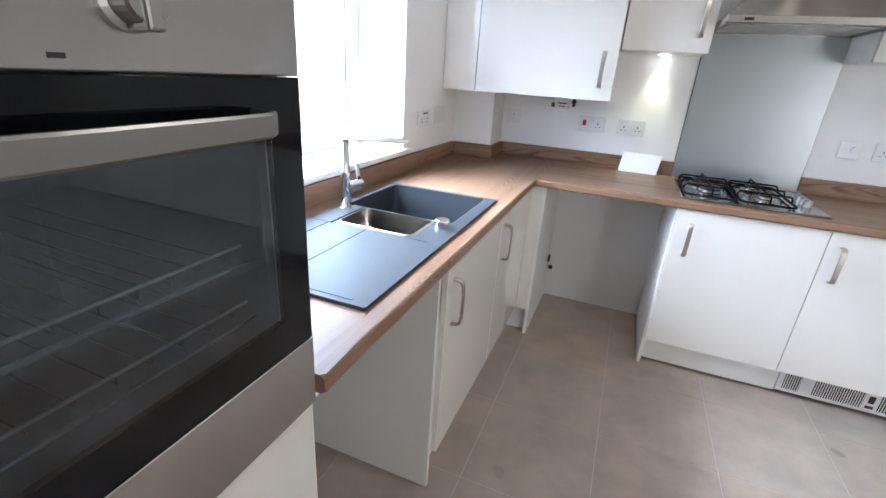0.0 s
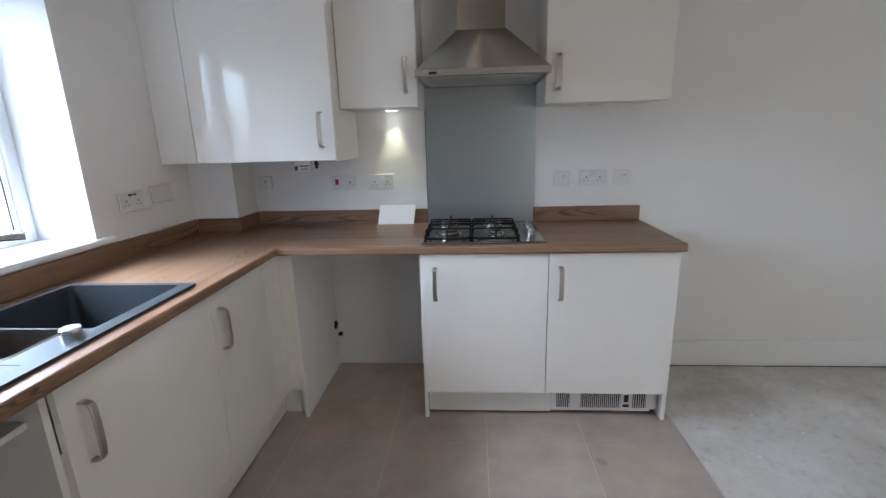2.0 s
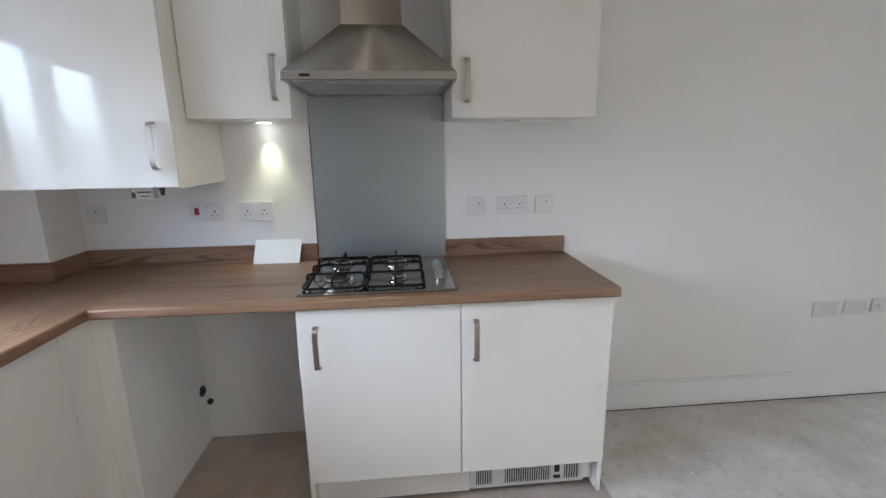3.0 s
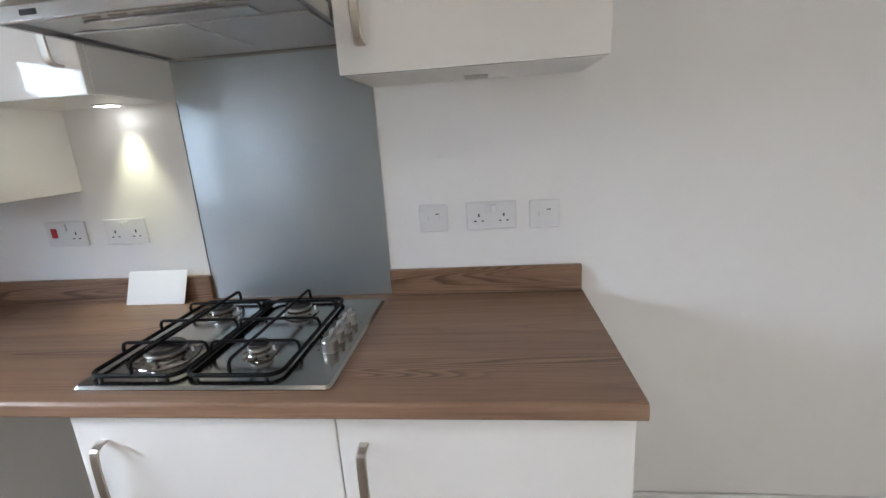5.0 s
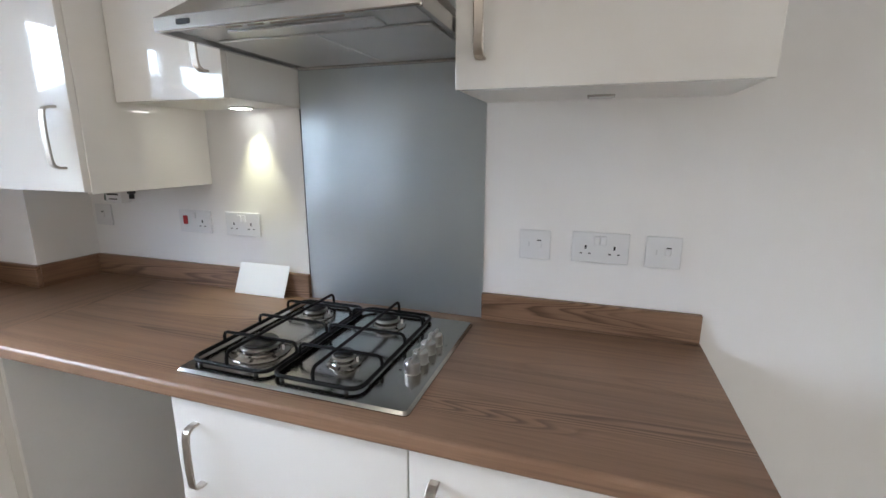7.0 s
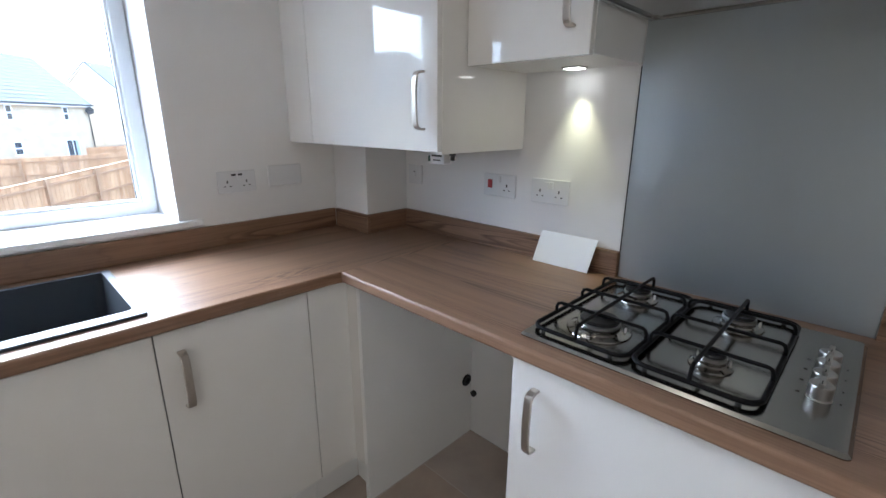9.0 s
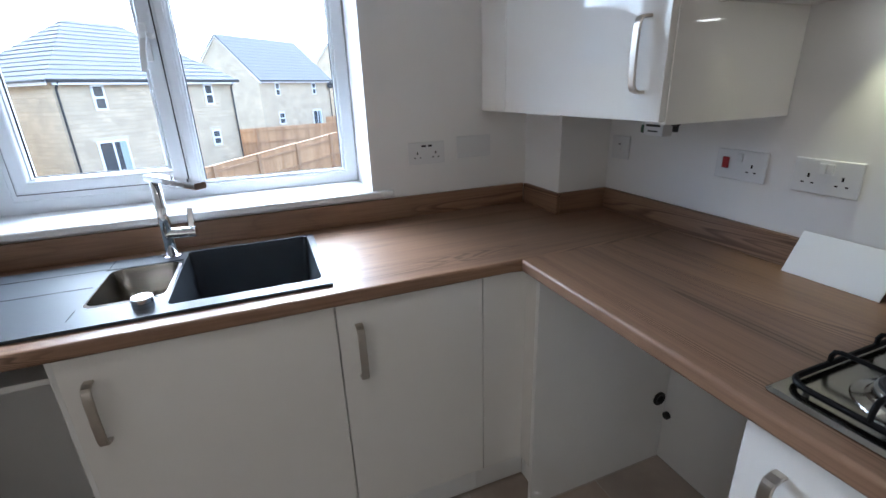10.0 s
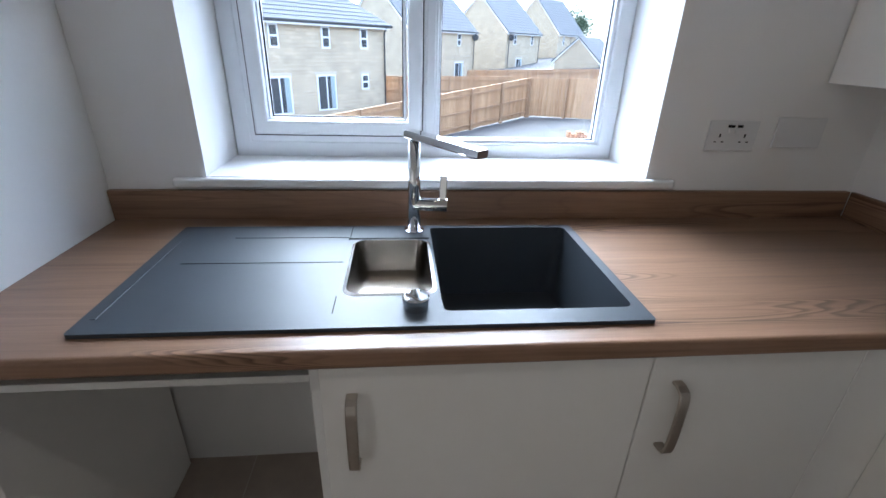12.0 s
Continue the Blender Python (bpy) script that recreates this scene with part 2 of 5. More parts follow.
NICKEL = brushed("brushed_nickel", (0.52, 0.475, 0.42), 0.34, (300, 300, 8))
OVENSTEEL = brushed("dark_oven_steel", (0.40, 0.39, 0.38), 0.3, (400, 4, 400))
CHROME = mat("chrome", (0.78, 0.79, 0.80), 0.05, 1.0)
GRANITE = speckled("grey_composite_stone", (0.044, 0.052, 0.062), 0.44, 700, 0.35, 0.05)
GRANITE.node_tree.nodes["Principled BSDF"].inputs["Specular IOR Level"].default_value = 0.3
IRON = speckled("black_enamel", (0.006, 0.006, 0.007), 0.5, 200, 0.2, 0.03)
IRON.node_tree.nodes["Principled BSDF"].inputs["Specular IOR Level"].default_value = 0.12
BLACK = mat("black_plastic", (0.012, 0.012, 0.013), 0.4)
# matt black; pieces of it stand in for shade inside holes and grooves
DARKGAP = mat("black_and_recess_shade", (0.012, 0.012, 0.012), 0.9, 0.0, 0.0, 0.05)
PLASTIC = speckled("white_socket_plastic", (0.70, 0.70, 0.70), 0.28, 80, 0.02, 0.02)
RED = mat("red_rocker", (0.38, 0.012, 0.018), 0.3)
PAPER = mat("white_paper", (0.85, 0.86, 0.88), 0.7)
GREYMETAL = mat("grey_aluminium", (0.6, 0.6, 0.6), 0.4, 0.9)
BRASS = mat("brass_fitting", (0.45, 0.33, 0.16), 0.35, 1.0)


def glass_mat(name, tint, rough=0.0, least=0.03):
    m = bpy.data.materials.new(name)
    m.use_nodes = True
    t = m.node_tree
    t.nodes.remove(t.nodes["Principled BSDF"])
    clear, gloss, mix = t.nodes.new("ShaderNodeBsdfTransparent"), t.nodes.new("ShaderNodeBsdfGlossy"), t.nodes.new("ShaderNodeMixShader")
    facing, power, scaled = t.nodes.new("ShaderNodeLayerWeight"), t.nodes.new("ShaderNodeMath"), t.nodes.new("ShaderNodeMapRange")
    facing.inputs["Blend"].default_value = 0.5
    power.operation = "POWER"
    power.inputs[1].default_value = 4.0
    scaled.inputs["To Min"].default_value, scaled.inputs["To Max"].default_value = least, 0.8
    t.links.new(facing.outputs["Facing"], power.inputs[0])
    t.links.new(power.outputs[0], scaled.inputs["Value"])
    clear.inputs["Color"].default_value = (*tint, 1)
    gloss.inputs["Roughness"].default_value = rough
    t.links.new(scaled.outputs[0], mix.inputs[0])
    t.links.new(clear.outputs[0], mix.inputs[1])
    t.links.new(gloss.outputs[0], mix.inputs[2])
    t.links.new(mix.outputs[0], t.nodes["Material Output"].inputs["Surface"])
    return m


GLASS = glass_mat("window_glass", (0.97, 0.985, 0.99))
OVENGLASS = glass_mat("dark_oven_glass", (0.52, 0.60, 0.66), 0.0, 0.075)
BLACKGLASS = mat("black_glass", (0.004, 0.0045, 0.006), 0.05, 0, 0.0, 0.22)

LED = bpy.data.materials.new("led_lens")
LED.use_nodes = True
LED.node_tree.nodes["Principled BSDF"].inputs["Emission Color"].default_value = (1.0, 0.97, 0.86, 1)
LED.node_tree.nodes["Principled BSDF"].inputs["Emission Strength"].default_value = 1.0

TILE = mat("taupe_floor_tile", (0.2, 0.17, 0.15), 0.32)
info = TILE.node_tree.nodes.new("ShaderNodeObjectInfo")
tint = mixed(TILE, info.outputs["Random"], (0.415, 0.330, 0.265), (0.410, 0.352, 0.308))
cloud = ramp(TILE, noise_at(TILE, coords(TILE), 5.0, 6, 0.6), [(0.3, (0.86, 0.86, 0.86)), (0.7, (1.12, 1.12, 1.12))])
to(TILE, mixed(TILE, 1.0, tint, cloud, "MULTIPLY"), "Base Color")
to(TILE, ranged(TILE, noise_at(TILE, coords(TILE), 3.0, 2), 0.25, 0.33), "Roughness")
bump(TILE, noise_at(TILE, coords(TILE), 220, 3), 0.08, 0.0005)
GROUT = speckled("pale_grout", (0.56, 0.52, 0.48), 0.8, 300, 0.15)

CONCRETE = mat("bare_floor_screed", (0.42, 0.4, 0.37), 0.75)
c_a = ramp(CONCRETE, noise_at(CONCRETE, coords(CONCRETE), 2.6, 6, 0.62, 0.4), [(0.30, (0.53, 0.495, 0.45)), (0.45, (0.63, 0.60, 0.56)), (0.58, (0.69, 0.665, 0.63)), (0.70, (0.79, 0.775, 0.75))])
c_b = ramp(CONCRETE, noise_at(CONCRETE, coords(CONCRETE), 22, 5, 0.65), [(0.30, (0.80, 0.785, 0.76)), (0.44, (1.0, 1.0, 1.0)), (0.70, (1.06, 1.06, 1.06))])
c_c = ramp(CONCRETE, noise_at(CONCRETE, coords(CONCRETE), 1.7, 4, 0.55, 0.8), [(0.28, (0.76, 0.72, 0.66)), (0.42, (1.0, 1.0, 1.0))])
to(CONCRETE, mixed(CONCRETE, 0.8, mixed(CONCRETE, 0.85, c_a, c_b, "MULTIPLY"), c_c, "MULTIPLY"), "Base Color")
bump(CONCRETE, noise_at(CONCRETE, coords(CONCRETE), 7, 3, 0.5), 0.08, 0.002)


def stone_courses(name, colour):
    m = mat(name, colour, 0.85)
    tc = node(m, "ShaderNodeTexCoord")
    br = m.node_tree.nodes.new("ShaderNodeTexBrick")
    br.inputs["Color1"].default_value = (*colour, 1)
    br.inputs["Color2"].default_value = (*[c * 0.82 for c in colour], 1)
    br.inputs["Mortar"].default_value = (*[c * 0.7 for c in colour], 1)
    br.inputs["Scale"].default_value = 1.0
    br.inputs["Mortar Size"].default_value = 0.012
    br.inputs["Brick Width"].default_value = 0.45
    br.inputs["Row Height"].default_value = 0.2
    g = node(m, "ShaderNodeSeparateXYZ")
    link(m, tc.outputs["Object"], g.inputs[0])
    add = m.node_tree.nodes.new("ShaderNodeMath")
    add.operation = "MULTIPLY"
    add.inputs[1].default_value = 1.42
    link(m, g.outputs["X"], add.inputs[0])
    cb = node(m, "ShaderNodeCombineXYZ")
    link(m, add.outputs[0], cb.inputs["X"])
    link(m, g.outputs["Z"], cb.inputs["Y"])
    link(m, cb.outputs[0], br.inputs["Vector"])
    n = ramp(m, noise_at(m, coords(m), 1.2, 6), [(0.3, (0.85, 0.85, 0.85)), (0.7, (1.1, 1.1, 1.1))])
    to(m, mixed(m, 1.0, br.outputs["Color"], n, "MULTIPLY"), "Base Color")
    return m


STONE = stone_courses("buff_stone", (0.53, 0.43, 0.30))
BRICK = stone_courses("pink_buff_brick", (0.54, 0.38, 0.26))
RENDER = speckled("cream_render", (0.50, 0.43, 0.33), 0.85, 40, 0.08)
SLATE = speckled("grey_roof_tile", (0.125, 0.127, 0.13), 0.85, 9, 0.2, 0.3)
SLATE.node_tree.nodes["Principled BSDF"].inputs["Specular IOR Level"].default_value = 0.2
PANE = mat("far_window_glass", (0.05, 0.055, 0.06), 0.12)
PIPE = mat("black_rainwater_pipe", (0.02, 0.02, 0.022), 0.4)
TIMBER = mat("fence_timber", (0.36, 0.2, 0.11), 0.8)
ti = TIMBER.node_tree.nodes.new("ShaderNodeNewGeometry")
t_a = mixed(TIMBER, ti.outputs["Random Per Island"], (0.40, 0.225, 0.115), (0.54, 0.335, 0.185))
t_b = ramp(TIMBER, noise_at(TIMBER, coords(TIMBER, (14, 14, 1.5)), 1.5, 5), [(0.3, (0.75, 0.73, 0.7)), (0.7, (1.15, 1.15, 1.15))])
to(TIMBER, mixed(TIMBER, 1.0, t_a, t_b, "MULTIPLY"), "Base Color")
POSTWOOD = speckled("fence_post_timber", (0.36, 0.21, 0.115), 0.8, 9, 0.25)
SOIL = mat("garden_soil_and_tarmac", (0.16, 0.13, 0.11), 0.95)
s_a = ramp(SOIL, noise_at(SOIL, coords(SOIL), 0.25, 6), [(0.35, (0.10, 0.088, 0.078)), (0.6, (0.075, 0.074, 0.073)), (0.75, (0.12, 0.112, 0.105))])
s_b = ramp(SOIL, noise_at(SOIL, coords(SOIL), 5, 8, 0.7), [(0.3, (0.6, 0.6, 0.6)), (0.7, (1.2, 1.2, 1.2))])
to(SOIL, mixed(SOIL, 1.0, s_a, s_b, "MULTIPLY"), "Base Color")
bump(SOIL, noise_at(SOIL, coords(SOIL), 6, 8, 0.7), 0.6, 0.05)
LEAF = speckled("foliage", (0.05, 0.09, 0.04), 0.7, 6, 0.4)
BARK = speckled("bark", (0.09, 0.07, 0.05), 0.9, 20, 0.3)

# ---------------- the room ----------------
H = 2.4
XE, YS = 5.6, -5.2
WY0, WY1, WZ0, WZ1 = -2.11, -0.892, 1.0, 2.03

bm = bmesh.new()
box(bm, -0.33, 0, YS, WY0, 0, H)
box(bm, -0.33, 0, WY1, 0.0, 0, H)
box(bm, -0.33, 0, WY0, WY1, 0, WZ0)
box(bm, -0.33, 0, WY0, WY1, WZ1, H)
structure("wall_west", bm, WALL, "white painted plaster wall with a deep window opening", "wall")
structure("wall_north", B(-0.33, XE + 0.3, 0, 0.2, 0, H), WALL, "white painted plaster wall behind the hob run", "wall")
# south recess and lamp added out of view to brighten the hob run
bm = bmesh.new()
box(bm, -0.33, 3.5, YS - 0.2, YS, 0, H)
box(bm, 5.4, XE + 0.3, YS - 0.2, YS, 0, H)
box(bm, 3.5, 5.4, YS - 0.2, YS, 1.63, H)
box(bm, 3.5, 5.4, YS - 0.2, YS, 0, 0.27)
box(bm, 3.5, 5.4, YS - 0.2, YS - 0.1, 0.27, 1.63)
structure("wall_south", bm, WALL, "plain white painted wall with an added lamp recess, out of view", "wall")
# east recess is assumed, unseen, and closed behind to keep the sun out
bm = bmesh.new()
box(bm, XE, XE + 0.3, YS, -3.7, 0, H)
box(bm, XE, XE + 0.3, -1.9, 0, 0, H)
box(bm, XE, XE + 0.3, -3.7, -1.9, 2.1, H)
box(bm, XE + 0.2, XE + 0.3, -3.7, -1.9, 0, 2.1)
structure("wall_east", bm, WALL, "plain white painted wall with an assumed, unseen window recess holding a lamp", "wall")
structure("ceiling", B(-0.33, XE + 0.3, YS - 0.2, 0.2, H, H + 0.1), CEIL, "flat white painted ceiling", "ceiling")

# pipe boxing in the corner
structure("pipe_boxing", B(0.0, 0.245, -0.225, 0.0, 0.905, H), WALL, "white painted square pipe boxing in the corner", "wall")

TILE_EDGE, PITCH = 2.495, 0.4555
floor_tiled = structure("floor", B(-0.02, TILE_EDGE, YS, 0.0, -0.12, -0.0011), GROUT, "taupe grey porcelain floor tiles with thin grout", "floor")
structure("floor_screed", B(TILE_EDGE, XE + 0.3, YS, 0.0, -0.12, -0.006), CONCRETE, "bare grey dusty concrete screed floor", "floor")
structure("floor_trim", B(TILE_EDGE - 0.002, TILE_EDGE + 0.004, YS, -0.002, -0.012, 0.0012), GREYMETAL, "thin metal edge strip between tiles and screed", "trim")

bm = bmesh.new()
for y0, y1, z0, z1 in ((-0.016, 0.0, 0.028, 0.155), (-0.013, 0.0, 0.155, 0.168)):
    box(bm, 2.49, XE, y0, y1, z0, z1, 0.003, 1)
structure("baseboard", bm, TRIM, "white painted skirting board", "baseboard")

# ---------------- window ----------------
win = thing("window_1", (-0.27, -1.5, 1.025), "white uPVC casement window with two panes", "window", kind="structure")
FX0, FX1 = -0.318, -0.245
def ring(x0, x1, y0, y1, z0, z1, w, bevel=0.006):
    """A rectangular frame of bar width w standing across x."""
    b = bmesh.new()
    outer = [(y0, z0), (y1, z0), (y1, z1), (y0, z1)]
    inner = [(y0 + w, z0 + w), (y1 - w, z0 + w), (y1 - w, z1 - w), (y0 + w, z1 - w)]
    vs = [[b.verts.new((x, *p)) for p in loop] for x in (x0, x1) for loop in (outer, inner)]
    for k in range(4):
        j = (k + 1) % 4
        b.faces.new((vs[0][k], vs[0][j], vs[1][j], vs[1][k]))
        b.faces.new((vs[2][k], vs[3][k], vs[3][j], vs[2][j]))
        b.faces.new((vs[0][k], vs[2][k], vs[2][j], vs[0][j]))
        b.faces.new((vs[1][k], vs[1][j], vs[3][j], vs[3][k]))
    bmesh.ops.recalc_face_normals(b, faces=b.faces)
    edges = [e for e in b.edges if abs(e.verts[0].co.x - x1) < 1e-6 and abs(e.verts[1].co.x - x1) < 1e-6 and len(e.link_faces) == 2 and e.calc_face_angle(0) > 0.5]
    bmesh.ops.bevel(b, geom=edges, offset=bevel, segments=3, affect="EDGES", profile=0.5)
    return b
part("window_frame", ring(FX0, FX1, WY0 + 0.002, WY1 - 0.002, 1.022, WZ1 - 0.002, 0.050), UPVC, win)
part("sash_rebate", ring(FX0, FX1 - 0.001, -2.060, -1.512, 1.070, WZ1 - 0.050, 0.022, 0.003), UPVC, win)
part("mullion", B(FX0, FX1 - 0.0005, -1.526, -1.482, 1.074, WZ1 - 0.053, 0.005), UPVC, win)
part("mullion_cover", B(FX1 - 0.004, FX1 + 0.006, -1.519, -1.491, 1.076, WZ1 - 0.055, 0.004), UPVC, win)
part("gasket", ring(FX1 - 0.004, FX1 + 0.0015, -2.0455, -1.5265, 1.0895, WZ1 - 0.0635, 0.004, 0.001), BLACK, win)
sash = part("sash", ring(FX0 + 0.012, FX1 + 0.012, -2.042, -1.530, 1.093, WZ1 - 0.067, 0.044, 0.008), UPVC, win)
part("glazing_bead", ring(FX0 + 0.02, FX1 - 0.008, -2.002, -1.578, 1.133, WZ1 - 0.107, 0.009, 0.003), UPVC, sash)
part("glazing_bead", ring(FX0 + 0.02, FX1 - 0.010, -1.486, -0.942, 1.070, WZ1 - 0.050, 0.012, 0.004), UPVC, win)
part("gasket", ring(-0.2788, -0.2745, -1.995, -1.585, 1.140, WZ1 - 0.114, 0.006, 0.001), BLACK, sash)
part("gasket", ring(-0.2788, -0.2745, -1.476, -0.952, 1.080, WZ1 - 0.060, 0.005, 0.001), BLACK, win)
for y0, y1, z0, z1, up in ((-1.996, -1.584, 1.139, WZ1 - 0.113, sash), (-1.477, -0.951, 1.079, WZ1 - 0.059, win)):
    p = part("pane", B(-0.285, -0.279, y0, y1, z0, z1), GLASS, up)
    p.visible_shadow = False
grip = part("handle", B(FX1 + 0.013, FX1 + 0.026, -1.573, -1.548, 1.50, 1.62, 0.005), PLASTIC, sash, "white window handle with a key lock")
b = strap(bmesh.new(), [(FX1 + 0.026, -1.560, 1.585), (FX1 + 0.045, -1.560, 1.585), (FX1 + 0.052, -1.561, 1.57), (FX1 + 0.052, -1.570, 1.53), (FX1 + 0.05, -1.577, 1.47)], (0, 1, 0.15), 0.02, 0.011)
part("lever", b, PLASTIC, grip)
part("lock_button", lathe(bmesh.new(), (FX1 + 0.045, -1.538, 1.578), [(0.004, -0.012), (0.009, -0.01), (0.009, 0.006), (0.005, 0.009)], 16, "x"), PLASTIC, grip)
sill = bmesh.new()
box(sill, -0.25, 0.0, WY0 + 0.001, WY1 - 0.001, 1.001, 1.026)
box(sill, 0.0, 0.024, -2.19, -0.812, 0.999, 1.026, 0.008, 3)
structure("window_sill", sill, TRIM, "white painted window board with a rounded nosing", "window sill")

# ---------------- worktops and upstands ----------------
WT0, WT1 = 0.872, 0.91
WX, WYF, WEND = 0.612, -0.607, 2.464
SX0, SX1, SY0, SY1 = 0.090, 0.558, -2.145, -1.138


def nosed(bm, lo, hi, axis, at, back, sign):
    """A worktop bar with a rolled front edge: lo..hi along the run, from back to the front at."""
    r = 0.009
    prof = [(back, WT1)]
    for k in range(6):
        a = radians(90 - 18 * k)
        prof.append((at - sign * r + sign * r * math.cos(a), WT1 - r + r * math.sin(a)))
    for k in range(6):
        a = radians(-18 * k)
        prof.append((at - sign * r + sign * r * math.cos(a), WT0 + r + r * math.sin(a)))
    prof.append((back, WT0))
    mk = (lambda s, p: (p[0], s, p[1])) if axis == "y" else (lambda s, p: (s, p[0], p[1]))
    a, b = [bm.verts.new(mk(lo, p)) for p in prof], [bm.verts.new(mk(hi, p)) for p in prof]
    n = len(prof)
    for k in range(n):
        bm.faces.new((a[k], a[(k + 1) % n], b[(k + 1) % n], b[k]))
    bm.faces.new(a[::-1])
    bm.faces.new(b)
    bmesh.ops.recalc_face_normals(bm, faces=bm.faces)
    return bm


run = thing("worktop", (0.3, -1.2, WT0), "brown wood-grain laminate worktop with a rolled front edge under the window", "worktop")
bm = bmesh.new()
plan = [(0.002, -2.358), (WX, -2.358), (WX, WYF), (WX, -0.002), (0.002, -0.002)]
hole = [(SX0 + 0.012, SY0 + 0.012), (SX1 - 0.012, SY0 + 0.012), (SX1 - 0.012, SY1 - 0.012), (SX0 + 0.012, SY1 - 0.012)]
rims = []
for z in (WT0, WT1):
    es = []
    for loop in (plan, hole):
        vs = [bm.verts.new((x, y, z)) for x, y in loop]
        rims.append(vs)
        es += [bm.edges.new((vs[k], vs[(k + 1) % len(vs)])) for k in range(len(vs))]
    bmesh.ops.triangle_fill(bm, edges=es, use_beauty=True)
for lo, hi in ((rims[0], rims[2]), (rims[1], rims[3])):
    for k in range(len(lo)):
        j = (k + 1) % len(lo)
        bm.faces.new((lo[k], lo[j], hi[j], hi[k]))
bmesh.ops.recalc_face_normals(bm, faces=bm.faces)
front = [e for e in bm.edges if all(abs(v.co.x - WX) < 1e-5 and v.co.y < WYF + 1e-4 for v in e.verts) and abs(e.verts[0].co.z - e.verts[1].co.z) < 1e-6]
bmesh.ops.bevel(bm, geom=front, offset=0.009, segments=5, affect="EDGES", profile=0.5)
part("top", bm, WOOD_Y, run)
run2 = thing("worktop", (1.5, -0.3, WT0), "brown wood-grain laminate worktop under the hob with a clean cut end", "worktop")
part("top", nosed(bmesh.new(), WX + 0.0006, WEND - 0.0012, "x", WYF, -0.002, -1), WOOD_X, run2)
part("end_edging", nosed(bmesh.new(), WEND - 0.0011, WEND, "x", WYF - 0.0004, -0.002, -1), WOOD_Y, run2, "wood-grain edging strip on the cut end")

UZ = 0.992
up = [
    ((0.002, 0.019, -2.358, -0.242), WOOD_Y, "brown wood-grain upstand along the window wall"),
    ((0.019, 0.262, -0.242, -0.226), WOOD_X, "short brown wood-grain upstand on the pipe boxing"),
    ((0.246, 0.262, -0.226, -0.019), WOOD_Y, "short brown wood-grain upstand on the side of the pipe boxing"),
    ((0.246, 1.268, -0.019, -0.002), WOOD_X, "brown wood-grain upstand on the hob wall"),
    ((1.873, WEND - 0.004, -0.019, -0.002), WOOD_X, "brown wood-grain upstand beside the steel splashback"),
]
for (x0, x1, y0, y1), m, text in up:
    tagged(part("upstand", B(x0, x1, y0, y1, WT1 + 0.0005, UZ, 0.0015, 1), m), text, "upstand")

# ---------------- doors, handles, base units ----------------
def bow_handle(parent, at, out, length=0.157, along=(0, 0, 1), reach=0.03):
    """A bowed flat pull, its foot ends at a door face; at is its middle."""
    c, n, u = Vector(at), Vector(out), Vector(along)
    w = n.cross(u)
    h = length / 2
    pts = [(-h, 0.0), (-h, 0.45)]
    for k in range(21):
        q = -1 + 2 * k / 20
        q = math.copysign(abs(q) ** 0.6, q)
        pts.append((q * h, 0.45 + 0.55 * (1 - abs(q) ** 9) ** 0.45 + 0.10 * (1 - q * q)))
    pts += [(h, 0.45), (h, 0.0)]
    pts = [p for k, p in enumerate(pts) if k == 0 or abs(p[0] - pts[k - 1][0]) + abs(p[1] - pts[k - 1][1]) > 1e-4]
    b = strap(bmesh.new(), [c + u * a + n * (r * reach) for a, r in pts], w, 0.020, 0.0065)
    bmesh.ops.recalc_face_normals(b, faces=b.faces)
    return part("handle", b, NICKEL, parent, "brushed nickel bow handle", smooth=False)


D = 0.019
# hob run
def hob_unit(x0, x1, left_panel, right_panel, text):
    u = thing("base_cabinet", ((x0 + x1) / 2, -0.29, 0.0), text, "cabinet", "base cabinets")
    b = bmesh.new()
    box(b, x0, x0 + 0.018, -0.56, -0.03, 0.15, 0.868)
    box(b, x1 - 0.018, x1, -0.56, -0.03, 0.15, 0.868)
    box(b, x0 + 0.018, x1 - 0.018, -0.56, -0.03, 0.15, 0.168)
    box(b, x0 + 0.018, x1 - 0.018, -0.05, -0.03, 0.168, 0.868)
    box(b, x0 + 0.018, x1 - 0.018, -0.56, -0.46, 0.85, 0.868)
    part("body", b, CARCASS, u)
    for on, a, c in ((left_panel, x0 - 0.0185, x0 - 0.0005), (right_panel, x1 + 0.0005, x1 + 0.0185)):
        if on:
            part("end_panel", B(a, c, -0.562, -0.02, 0.001, 0.8705, 0.001, 1), CARCASS, u)
    d = part("door", B(x0 - (0.012 if left_panel else -0.0015), x1 + (0.012 if right_panel else -0.0015), -0.562 - D, -0.562, 0.156, 0.866, 0.002, 2), DOOR, u)
    bow_handle(d, (x0 + 0.055, -0.562 - D, 0.723), (0, -1, 0))
    return u


hob_unit(1.292, 1.870, True, False, "gloss ivory base cabinet with a closed door, under the gas hob")
hob_unit(1.870, 2.440, False, True, "gloss ivory base cabinet with a closed door, at the worktop's end")
plinth = thing("plinth", (1.6, -0.50, 0.0), "white kick board under the hob cabinets", "plinth")
part("board", B(1.293, 1.912, -0.515, -0.497, 0.012, 0.149, 0.001, 1), CARCASS, plinth)
part("board", B(2.402, 2.438, -0.515, -0.497, 0.03, 0.149, 0.001, 1), CARCASS, plinth)

